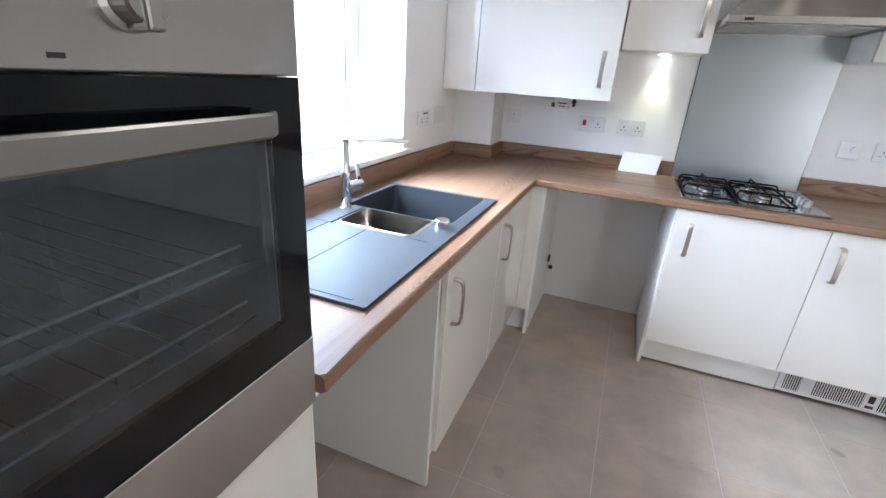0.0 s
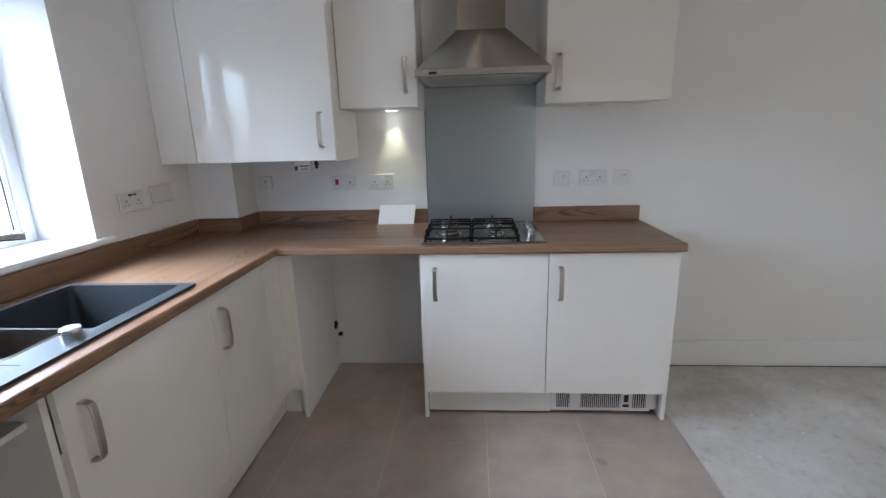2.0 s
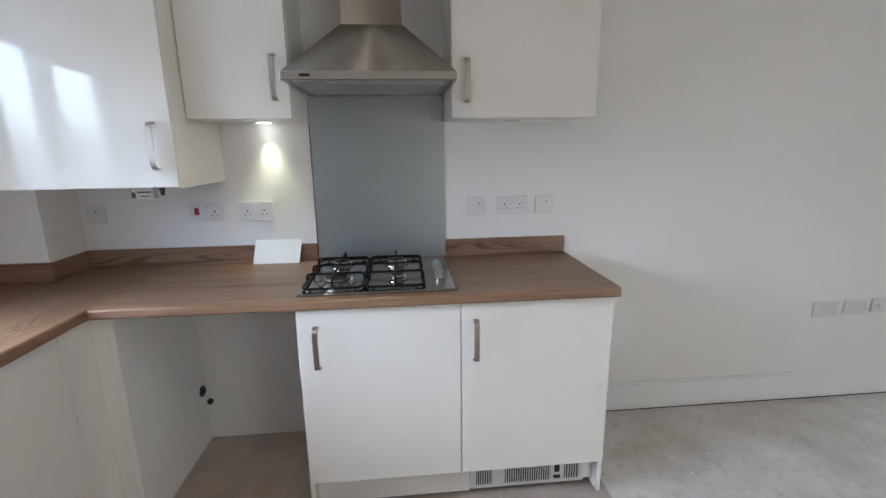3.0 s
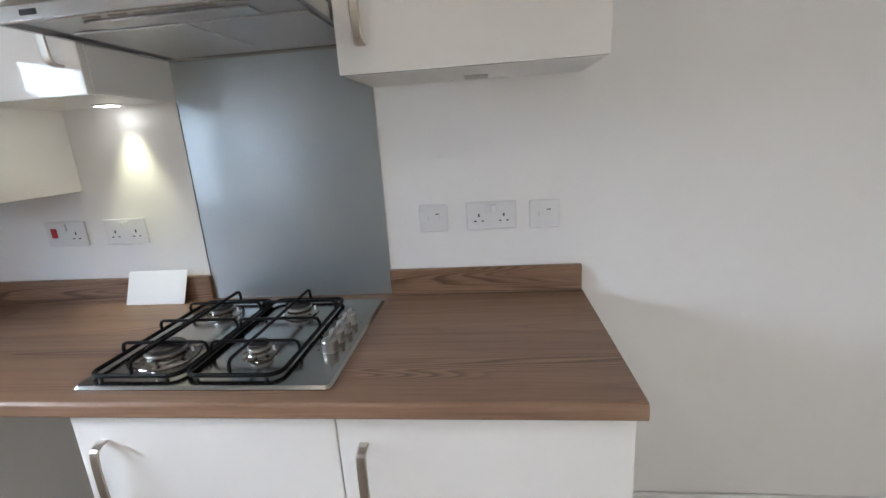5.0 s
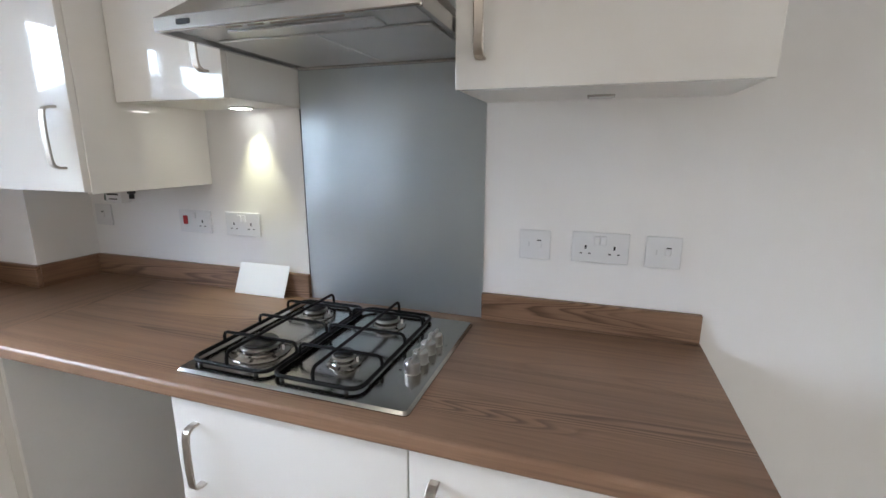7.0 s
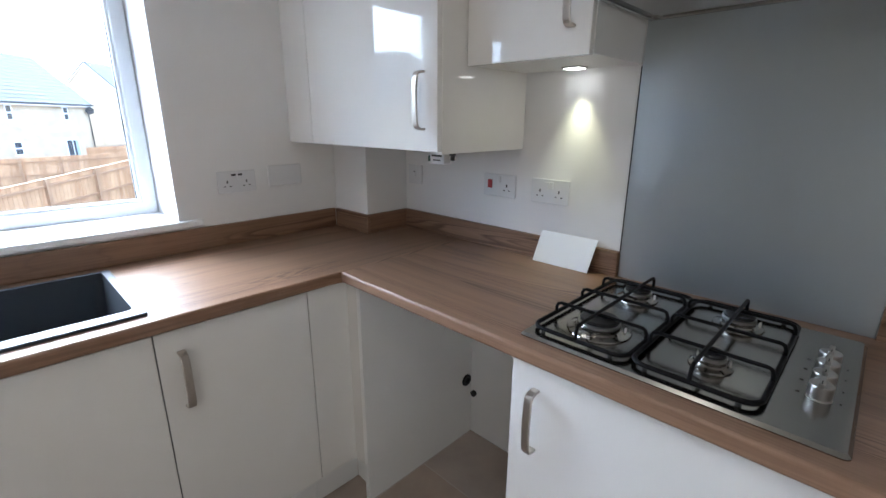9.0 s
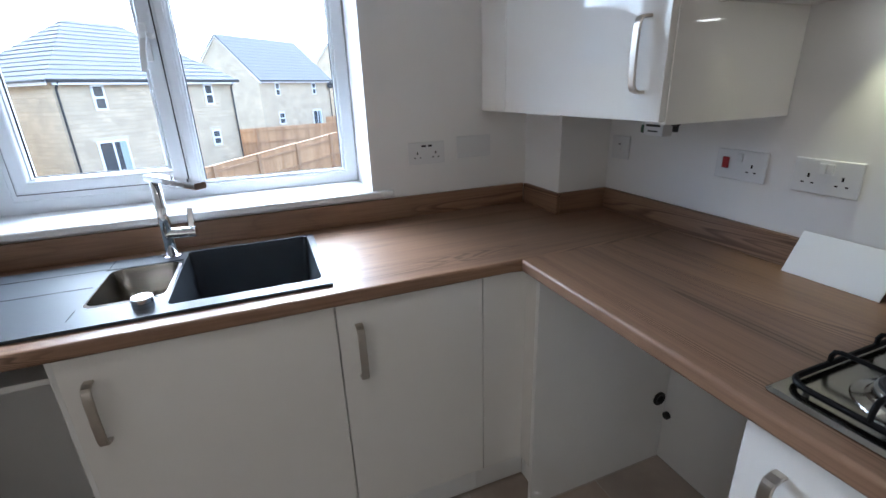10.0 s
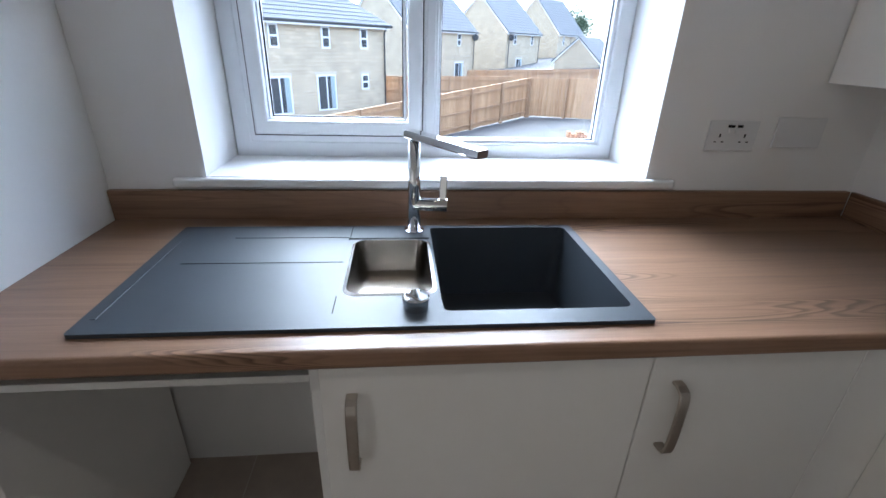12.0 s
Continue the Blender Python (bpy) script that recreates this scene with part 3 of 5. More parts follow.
# dark colour stands in for shade between the slats; also used for printed marks
SLOTGREY = mat("slot_shade_and_print", (0.03, 0.03, 0.03), 0.7)
heater = thing("plinth_heater", (2.157, -0.5, 0.0), "white plinth heater with three black slotted grilles and a switch", "heater")
part("faceplate", B(1.913, 2.401, -0.522, -0.499, 0.024, 0.146, 0.003, 2), PLASTIC, heater)
for x0, x1 in ((1.938, 2.005), (2.060, 2.255), (2.315, 2.380)):
    g = part("grille", B(x0, x1, -0.524, -0.520, 0.042, 0.128, 0.001, 1), SLOTGREY, heater)
    n = int((x1 - x0) / 0.0095)
    for k in range(n):
        xa = x0 + (k + 0.5) * (x1 - x0) / n
        part("slat", B(xa - 0.0016, xa + 0.0016, -0.527, -0.523, 0.042, 0.128), PLASTIC, g)
part("switch", B(2.272, 2.294, -0.526, -0.521, 0.076, 0.114, 0.001, 1), BLACK, heater)
part("knob", B(2.268, 2.298, -0.528, -0.521, 0.048, 0.062, 0.002), BLACK, heater)

# window run
def window_unit(y0, y1, text, hy):
    u = thing("base_cabinet", (0.29, (y0 + y1) / 2, 0.0), text, "cabinet", "base cabinets")
    b = bmesh.new()
    low = 0.70 if y0 < -1.5 else 0.868
    box(b, 0.03, 0.574, y0, y0 + 0.018, 0.15, low)
    box(b, 0.03, 0.574, y1 - 0.018, y1, 0.15, low)
    box(b, 0.03, 0.574, y0 + 0.018, y1 - 0.018, 0.15, 0.168)
    box(b, 0.53, 0.574, y0 + 0.018, y1 - 0.018, 0.80, 0.868)
    part("body", b, CARCASS, u)
    d = part("door", B(0.5745, 0.5745 + D, y0 + 0.0015, y1 - 0.0015, 0.156, 0.866, 0.002, 2), DOOR, u)
    bow_handle(d, (0.5745 + D, hy - 0.012, 0.725), (1, 0, 0))
    return u


sinkunit = window_unit(-1.744, -1.146, "gloss ivory sink cabinet with a closed door", -1.676)
part("end_panel", B(0.025, 0.5735, -1.7625, -1.7445, 0.001, 0.8705, 0.001, 1), CARCASS, sinkunit)
window_unit(-1.146, -0.722, "narrow gloss ivory base cabinet with a closed door beside the corner", -1.078)
post = thing("corner_post", (0.62, -0.62, 0.0), "ivory corner post with a tall side panel beside the appliance gap", "cabinet")
part("post", B(0.5745, 0.5925, -0.721, -0.5615, 0.156, 0.8705, 0.001, 1), DOOR, post)
part("post", B(0.593, 0.6495, -0.578, -0.561, 0.156, 0.8705, 0.001, 1), DOOR, post)
side = bmesh.new()
# side panel with two service holes
def holed_panel(b, x0, x1, y0, y1, z0, z1, holes):
    loops = []
    for x in (x0, x1):
        outer = [b.verts.new((x, y, z)) for y, z in ((y0, z0), (y1, z0), (y1, z1), (y0, z1))]
        loops.append(outer)
        es = [b.edges.new((outer[k], outer[(k + 1) % 4])) for k in range(4)]
        for cy, cz, r in holes:
            ringv = [b.verts.new((x, cy + r * math.cos(a), cz + r * math.sin(a))) for a in (2 * math.pi * k / 20 for k in range(20))]
            es += [b.edges.new((ringv[k], ringv[(k + 1) % 20])) for k in range(20)]
        bmesh.ops.triangle_fill(b, edges=es, use_beauty=True)
    for k in range(4):
        j = (k + 1) % 4
        b.faces.new((loops[0][k], loops[0][j], loops[1][j], loops[1][k]))
    bmesh.ops.recalc_face_normals(b, faces=b.faces)
    return b


holed_panel(side, 0.650, 0.668, -0.578, -0.003, 0.001, 0.8705, ((-0.038, 0.281, 0.024),))
part("side_panel", side, CARCASS, post)
part("grommet", lathe(bmesh.new(), (0.668, -0.038, 0.281), [(0.024, -0.004), (0.027, 0.0), (0.027, 0.005), (0.022, 0.009), (0.015, 0.007), (0.012, -0.010)], 24, "x"), BLACK, post, "black cable grommet")
part("plinth_board", B(0.51, 0.528, -0.72, -0.53, 0.001, 0.15, 0.001, 1), CARCASS, post)
part("plinth_board", B(0.528, 0.6495, -0.53, -0.512, 0.001, 0.15, 0.001, 1), CARCASS, post)
# black plate behind the hole stands in for the shaded cabinet inside
part("hole_shade_plate", B(0.640, 0.649, -0.075, -0.004, 0.24, 0.32), DARKGAP, post)
tagged(part("pipe_stub", lathe(bmesh.new(), (0.686, -0.001, 0.206), [(0.014, 0.0), (0.014, -0.012), (0.009, -0.014)], 16, "y"), BLACK), "small black capped pipe stub low on the wall", "pipe fitting")
plinth2 = thing("plinth", (0.52, -1.2, 0.0), "white kick board under the sink cabinets", "plinth")
part("board", B(0.51, 0.528, -1.744, -0.7205, 0.001, 0.149, 0.001, 1), CARCASS, plinth2)

tagged(part("support_panel", B(0.022, 0.570, -2.3575, -2.3395, 0.001, 0.8705, 0.001, 1), CARCASS), "white melamine support panel under the worktop beside the oven housing", "panel")
gap_rail = thing("worktop_rail", (0.54, -2.05, 0.79), "white support rail under the worktop over the washing machine gap", "rail")
part("bar", B(0.44, 0.535, -2.339, -1.763, 0.785, 0.801, 0.001, 1), CARCASS, gap_rail)

# ---------------- tall oven housing ----------------
tall = thing("oven_housing", (0.29, -2.68, 0.0), "tall gloss ivory oven housing with a drawer and a top door", "cabinet")
TY0, TY1 = -2.982, -2.360
for y0, y1 in ((TY1 - 0.018, TY1), (TY0, TY0 + 0.018)):
    part("side_panel", B(0.002, 0.574, y0, y1, 0.001, 2.26), CARCASS, tall)
for z in (0.85, 1.478, 2.242):
    part("shelf", B(0.002, 0.574, TY0 + 0.0185, TY1 - 0.0185, z, z + 0.018), CARCASS, tall)
part("back_panel", B(0.002, 0.02, TY0 + 0.0185, TY1 - 0.0185, 0.15, 0.848), CARCASS, tall)
part("drawer_front", B(0.575, 0.594, TY0 + 0.003, TY1 - 0.012, 0.156, 0.868, 0.002), DOOR, tall)
part("door", B(0.575, 0.594, TY0 + 0.003, TY1 - 0.012, 1.482, 2.256, 0.002), DOOR, tall)
part("plinth_board", B(0.51, 0.528, TY0, TY1 - 0.0185, 0.001, 0.149), CARCASS, tall)

oven = thing("built_in_oven", (0.3, -2.68, 0.875), "built-in electric oven with a steel control panel and black glass door", "oven")
OY0, OY1, OX = -2.973, -2.378, 0.608
b = bmesh.new()
box(b, 0.05, 0.574, OY0 + 0.03, OY0 + 0.045, 0.885, 1.465)
box(b, 0.05, 0.574, OY1 - 0.045, OY1 - 0.03, 0.885, 1.465)
box(b, 0.05, 0.065, OY0 + 0.045, OY1 - 0.045, 0.885, 1.465)
box(b, 0.065, 0.574, OY0 + 0.045, OY1 - 0.045, 0.885, 0.93)
box(b, 0.065, 0.574, OY0 + 0.045, OY1 - 0.045, 1.36, 1.465)
part("cavity", b, speckled("dark_grey_enamel", (0.20, 0.235, 0.26), 0.3, 300, 0.2), oven)
panel = part("control_panel", B(0.5755, OX, OY0, OY1, 1.374, 1.474, 0.002), OVENSTEEL, oven, "brushed steel control panel")
for y, z in ((-2.640, 1.385), (-2.655, 1.421), (-2.640, 1.457)):
    part("marking", B(OX - 0.0005, OX + 0.0004, y - 0.006, y + 0.006, z - 0.002, z + 0.002), SLOTGREY, panel)
kb = part("knob", lathe(bmesh.new(), (OX, -2.582, 1.430), [(0.026, 0.0), (0.026, 0.006), (0.021, 0.009), (0.020, 0.026), (0.018, 0.029)], 32, "x"), OVENSTEEL, panel, "steel control knob", smooth=False)
part("pointer", B(OX + 0.006, OX + 0.034, -2.59, -2.574, 1.406, 1.454, 0.003), OVENSTEEL, kb)
door = part("door", ring(0.600, OX, OY0, OY1, 1.0, 1.3725, 0.055, 0.001), BLACKGLASS, oven, "black glass oven door")
part("glass", B(0.596, OX - 0.0005, OY0 + 0.052, OY1 - 0.052, 1.052, 1.321), OVENGLASS, door)
part("lower_trim", B(0.5755, OX + 0.001, OY0, OY1, 0.876, 0.9985, 0.001, 1), STEEL_Y, oven, "brushed steel strip")
HZ = 1.327
pts = [(OX, OY0 + 0.08, HZ), (OX + 0.03, OY0 + 0.081, HZ), (OX + 0.04, OY0 + 0.10, HZ), (OX + 0.044, OY0 + 0.155, HZ), (OX + 0.047, -2.675, HZ), (OX + 0.044, OY1 - 0.155, HZ), (OX + 0.04, OY1 - 0.10, HZ), (OX + 0.03, OY1 - 0.081, HZ), (OX, OY1 - 0.08, HZ)]
part("handle", strap(bmesh.new(), pts, (0, 0, 1), 0.026, 0.008), brushed("satin_handle_steel", (0.26, 0.25, 0.24), 0.38, (400, 4, 400)), door, "wide flat steel door handle")
for z in (1.050, 1.137):
    rack = part("wire_shelf", tube(bmesh.new(), [(0.555, OY0 + 0.05, z), (0.555, OY1 - 0.05, z)], 0.0040, 8), CHROME, oven)
    part("rail", tube(bmesh.new(), [(0.535, OY0 + 0.05, z + 0.014), (0.535, OY1 - 0.05, z + 0.014)], 0.0022, 8), GREYMETAL, rack)
    for k in range(12):
        y = OY0 + 0.07 + k * 0.041
        part("wire", tube(bmesh.new(), [(0.535, y, z + 0.014), (0.535, y, z + 0.002), (0.09, y, z + 0.002)], 0.0011, 5), DARKGAP, rack)

# ---------------- sink and tap ----------------
sink = thing("sink", (0.32, -1.64, 0.91), "dark grey composite one and a half bowl inset sink with drainer", "sink")
ZR = 0.9185


def bowl(bm, outline_top, outline_bottom, zt, zb):
    """Inner walls and floor of a basin."""
    n = len(outline_top)
    mid = [((a[0] * 0.12 + b[0] * 0.88), (a[1] * 0.12 + b[1] * 0.88)) for a, b in zip(outline_top, outline_bottom)]
    loops = [[bm.verts.new((*p, zt)) for p in outline_top], [bm.verts.new((*p, zb + 0.02)) for p in mid], [bm.verts.new((*p, zb)) for p in outline_bottom]]
    for a, b in zip(loops, loops[1:]):
        for k in range(n):
            bm.faces.new((a[k], b[k], b[(k + 1) % n], a[(k + 1) % n]))
    bm.faces.new(loops[-1][::-1])
    return loops[0]


MB = rounded(0.106, 0.512, -1.524, -1.160, 0.016)
MBF = rounded(0.120, 0.498, -1.510, -1.174, 0.03)
HB = rounded(0.190, 0.448, -1.709, -1.537, 0.026)
HBF = rounded(0.200, 0.438, -1.700, -1.546, 0.030)
b = bmesh.new()
outer = [b.verts.new((*p, ZR)) for p in rounded(SX0, SX1, SY0, SY1, 0.006)]
es = [b.edges.new((outer[k], outer[(k + 1) % len(outer)])) for k in range(len(outer))]
for loop in (MB, HB):
    vs = [b.verts.new((*p, ZR)) for p in loop]
    es += [b.edges.new((vs[k], vs[(k + 1) % len(vs)])) for k in range(len(vs))]
bmesh.ops.triangle_fill(b, edges=es, use_beauty=True)
low = [b.verts.new((*p, 0.9103)) for p in rounded(SX0, SX1, SY0, SY1, 0.006)]
for k in range(len(low)):
    b.faces.new((outer[k], low[k], low[(k + 1) % len(low)], outer[(k + 1) % len(low)]))
bmesh.ops.recalc_face_normals(b, faces=b.faces)
for f in b.faces:
    if abs(f.normal.z) > 0.9 and f.normal.z < 0:
        f.normal_flip()
part("drainer_deck", b, GRANITE, sink)
b = bmesh.new()
bowl(b, MB, MBF, ZR, 0.725)
part("main_bowl", b, GRANITE, sink)
b = bmesh.new()
bowl(b, [(x, y) for x, y in HB], HBF, ZR + 0.0006, 0.842)
part("half_bowl", b, brushed("bowl_steel", (0.27, 0.245, 0.215), 0.26, (80, 80, 80)), sink, "stainless steel half bowl insert")
b = bmesh.new()
rim_o, rim_i = rounded(0.183, 0.455, -1.716, -1.530, 0.031), rounded(0.190, 0.448, -1.709, -1.537, 0.026)
lo, hi, inn = [b.verts.new((*p, ZR)) for p in rim_o], [b.verts.new((*p, ZR + 0.003)) for p in rim_i], [b.verts.new((*p, ZR - 0.004)) for p in rim_i]
for k in range(len(lo)):
    j = (k + 1) % len(lo)
    b.faces.new((lo[k], lo[j], hi[j], hi[k]))
    b.faces.new((hi[k], hi[j], inn[j], inn[k]))
part("bowl_rim", b, STEEL, sink, "steel rim of the half bowl")
# drain holes and grooves are thin black pieces instead of shaded hollows
for x in range(5):
    for y in range(8):
        part("drain_hole", lathe(bmesh.new(), (0.335 + x * 0.016, -1.680 + y * 0.016, 0.8422), [(0.0040, 0.0), (0.0040, 0.0010)], 8), DARKGAP, sink)
for x, y0, y1, w in ((0.304, -2.07, -1.728, 0.0016), (0.166, -2.0, -1.728, 0.0016), (0.1755, -1.728, -1.530, 0.0045)):
    part("groove", B(x - w, x + w, y0, y1, ZR - 0.0005, ZR + 0.0004), DARKGAP, sink)
part("groove", B(0.452, 0.512, -1.7255, -1.7235, ZR - 0.0005, ZR + 0.0004), DARKGAP, sink)
part("groove", B(0.095, 0.183, -1.7255, -1.7235, ZR - 0.0005, ZR + 0.0004), DARKGAP, sink)
part("drainer_ridge", B(0.14, 0.515, -2.129, -2.119, ZR - 0.001, ZR + 0.0013, 0.0006, 1), GRANITE, sink)
part("waste", lathe(bmesh.new(), (0.305, -1.342, 0.7252), [(0.044, 0.0), (0.044, 0.003), (0.034, 0.004), (0.03, 0.001)], 32), CHROME, sink, "chrome basket waste")
part("waste_knob", lathe(bmesh.new(), (0.497, -1.574, ZR), [(0.024, 0.0), (0.024, 0.012), (0.0245, 0.014), (0.0245, 0.023), (0.022, 0.026)], 32), CHROME, sink, "chrome round pop-up waste knob", smooth=False)

tap = thing("kitchen_tap", (0.125, -1.566, ZR), "chrome single-lever kitchen tap with a flat square spout", "tap")
TX, TY = 0.125, -1.566
part("base_ring", lathe(bmesh.new(), (TX, TY, ZR), [(0.025, 0.0), (0.025, 0.005), (0.021, 0.007)], 32), CHROME, tap)
part("column", lathe(bmesh.new(), (TX, TY, ZR + 0.006), [(0.0170, 0.0), (0.0160, 0.12), (0.0135, 0.242)], 32), CHROME, tap, smooth=True)
s0, s1 = Vector((TX - 0.012, TY - 0.012, 1.166)), Vector((0.284, -1.428, 1.155))
d = (s1 - s0).normalized()
part("spout", strap(bmesh.new(), [s0, s0 + d * 0.02, s1 - d * 0.01, s1], Vector((0, 0, 1)).cross(d), 0.036, 0.018), CHROME, tap)
part("aerator", lathe(bmesh.new(), tuple(s1 - d * 0.024 - Vector((0, 0, 0.013))), [(0.010, 0.0), (0.011, 0.006)], 20), GREYMETAL, tap)
arm = part("valve_body", tube(bmesh.new(), [(TX, TY, 0.992), (TX + 0.008, TY + 0.06, 0.992), (TX + 0.010, TY + 0.082, 0.992)], 0.0165, 24), CHROME, tap)
part("lever", strap(bmesh.new(), [(TX + 0.009, TY + 0.070, 0.995), (TX + 0.006, TY + 0.072, 1.02), (TX + 0.0, TY + 0.074, 1.055), (TX - 0.002, TY + 0.074, 1.064)], (0.2, 1, 0), 0.018, 0.006), CHROME, arm)

# ---------------- hob ----------------
KNOBSTEEL = brushed("satin_knob_aluminium", (0.47, 0.46, 0.44), 0.32, (200, 200, 8))
CAP = speckled("black_burner_enamel", (0.018, 0.018, 0.019), 0.34, 150, 0.2, 0.02)
hob = thing("gas_hob", (1.57, -0.31, 0.91), "four-burner stainless steel gas hob with black pan supports", "hob")
HX0, HX1, HY0, HY1 = 1.280, 1.862, -0.562, -0.066
b = bmesh.new()
lo, mi, hi = (rounded(HX0, HX1, HY0, HY1, 0.012), rounded(HX0 + 0.0015, HX1 - 0.0015, HY0 + 0.0015, HY1 - 0.0015, 0.011), rounded(HX0 + 0.006, HX1 - 0.006, HY0 + 0.006, HY1 - 0.006, 0.008))
loops = [[b.verts.new((*p, z)) for p in o] for o, z in ((lo, 0.9103), (lo, 0.9125), (mi, 0.914), (hi, 0.9185))]
for a, c in zip(loops, loops[1:]):
    for k in range(len(a)):
        b.faces.new((a[k], a[(k + 1) % len(a)], c[(k + 1) % len(a)], c[k]))
b.faces.new(loops[-1])
part("top_plate", b, HOBSTEEL, hob)
HT = 0.9185
for x, y, r in ((1.408, -0.425, 0.050), (1.395, -0.170, 0.037), (1.634, -0.170, 0.037), (1.640, -0.418, 0.028)):
    br = part("burner", lathe(bmesh.new(), (x, y, HT), [(r * 1.45, 0.0), (r * 1.42, 0.003), (r * 1.12, 0.007), (r * 1.05, 0.010), (r * 0.98, 0.011), (r * 0.98, 0.016), (r * 0.8, 0.017)], 40), HOBSTEEL, hob, smooth=False)
    part("flame_ring", lathe(bmesh.new(), (x, y, HT + 0.0165), [(r * 0.92, 0.0), (r * 0.95, 0.002), (r * 0.95, 0.006), (r * 0.86, 0.0075)], 40), KNOBSTEEL, br, "pale alloy flame ring")
    part("burner_cap", lathe(bmesh.new(), (x, y, HT + 0.024), [(r * 0.80, 0.0), (r * 0.88, 0.001), (r * 0.88, 0.005), (r * 0.80, 0.0075), (r * 0.3, 0.0085)], 40), CAP, br)
    part("igniter", lathe(bmesh.new(), (x + r * 1.12, y + r * 0.3, HT), [(0.003, 0.0), (0.003, 0.016), (0.002, 0.018)], 10), PLASTIC, br)


def pan_support(x0, x1, y0, y1, centres, longbar):
    rail = rounded(x0, x1, y0, y1, 0.03, 5)
    b = bmesh.new()
    rz = HT + 0.010
    tube(b, [(*p, rz) for p in rail + [rail[0]]], 0.0052, 8, False)
    s = part("pan_support", b, IRON, hob, "black enamelled wire pan support")
    tz = HT + 0.037
    for y in centres:
        a = tube(bmesh.new(), [(x0, y, rz), (x0, y, tz - 0.012), (x0 + 0.004, y, tz - 0.003), (x0 + 0.012, y, tz), (x1 - 0.012, y, tz), (x1 - 0.004, y, tz - 0.003), (x1, y, tz - 0.012), (x1, y, rz)], 0.0042, 8)
        part("finger", a, IRON, s)
    xm = longbar
    a = tube(bmesh.new(), [(xm, y0, rz), (xm, y0, tz - 0.008), (xm, y0 + 0.004, tz + 0.002), (xm, y0 + 0.012, tz + 0.006), (xm, y1 - 0.012, tz + 0.006), (xm, y1 - 0.004, tz + 0.002), (xm, y1, tz - 0.008), (xm, y1, rz)], 0.0042, 8)
    part("finger", a, IRON, s)
    for x in (x0 + 0.03, x1 - 0.03):
        for y in (y0, y1):
            part("foot", lathe(bmesh.new(), (x, y, HT), [(0.005, 0.0), (0.005, 0.006)], 10), BLACK, s)


pan_support(1.296, 1.514, -0.532, -0.084, (-0.425, -0.295, -0.17), 1.405)
pan_support(1.524, 1.742, -0.532, -0.084, (-0.425, -0.295, -0.17), 1.633)
for y in (-0.405, -0.353, -0.300, -0.248):
    k = part("control_knob", lathe(bmesh.new(), (1.808, y, HT), [(0.0195, 0.0), (0.0195, 0.002), (0.0185, 0.003), (0.0185, 0.026), (0.0175, 0.028), (0.016, 0.0285)], 32), KNOBSTEEL, hob, "satin silver control knob", smooth=False)
    part("grip", B(1.808 - 0.0045, 1.808 + 0.0045, y - 0.0185, y + 0.0185, HT + 0.026, HT + 0.036, 0.002), KNOBSTEEL, k)
    part("marker", B(1.808 - 0.0007, 1.808 + 0.0007, y - 0.017, y - 0.004, HT + 0.0358, HT + 0.0363), SLOTGREY, k)
    for q, w in ((-0.030, 0.006), (0.030, 0.003)):
        part("printed_mark", B(1.808 + q - w / 2, 1.808 + q + w / 2, y - 0.003, y + 0.003, HT - 0.0002, HT + 0.0003), SLOTGREY, hob)

# ---------------- splashback, hood, wall cabinets ----------------
tagged(part("splashback", B(1.2685, 1.8725, -0.006, -0.001, 0.9105, 1.675, 0.0008, 1), STEEL_V), "satin grey glass-fronted splashback panel behind the hob", "splashback")
splash = bpy.data.objects["splashback"]
# the shaded gap beside the upstand is put in as a black strip
part("edge_gap_strip", B(1.2660, 1.2682, -0.0066, -0.001, 0.9925, 1.536), DARKGAP, splash, "black strip painted in for the shaded gap at the edge")
part("edge_trim", B(1.8727, 1.8738, -0.0064, -0.001, 0.9925, 1.532), GREYMETAL, splash, "thin grey metal edge")

hood = thing("cooker_hood", (1.575, -0.25, 1.64), "brushed steel chimney cooker hood over the hob", "cooker hood")
GX0, GX1, GY0 = 1.278, 1.872, -0.503
LZ0, LZ1, PZ = 1.648, 1.678, 1.885
part("front_lip", B(GX0, GX1, GY0, GY0 + 0.012, LZ0, LZ1, 0.003), STEEL, hood)
part("side_lip", B(GX0, GX0 + 0.012, GY0 + 0.012, -0.008, LZ0, LZ1), STEEL_Y, hood)
part("side_lip", B(GX1 - 0.012, GX1, GY0 + 0.012, -0.008, LZ0, LZ1), STEEL_Y, hood)
part("back_lip", B(GX0 + 0.012, GX1 - 0.012, -0.02, -0.008, LZ0, LZ1), STEEL, hood)
b = bmesh.new()
base = [(GX0 + 0.004, GY0 + 0.004), (GX1 - 0.004, GY0 + 0.004), (GX1 - 0.004, -0.008), (GX0 + 0.004, -0.008)]
top = [(1.457, -0.245), (1.693, -0.245), (1.693, -0.008), (1.457, -0.008)]
lv, tv = [b.verts.new((*p, LZ1)) for p in base], [b.verts.new((*p, PZ)) for p in top]
for k in range(4):
    b.faces.new((lv[k], lv[(k + 1) % 4], tv[(k + 1) % 4], tv[k]))
b.faces.new(tv)
bmesh.ops.recalc_face_normals(b, faces=b.faces)
part("canopy", b, HOODSTEEL, hood)
part("chimney", B(1.460, 1.690, -0.242, -0.004, PZ, H - 0.002, 0.002), HOODSTEEL, hood)
part("underside", B(GX0 + 0.0125, GX1 - 0.0125, GY0 + 0.0125, -0.0205, LZ0 + 0.012, LZ0 + 0.018), GREYMETAL, hood)
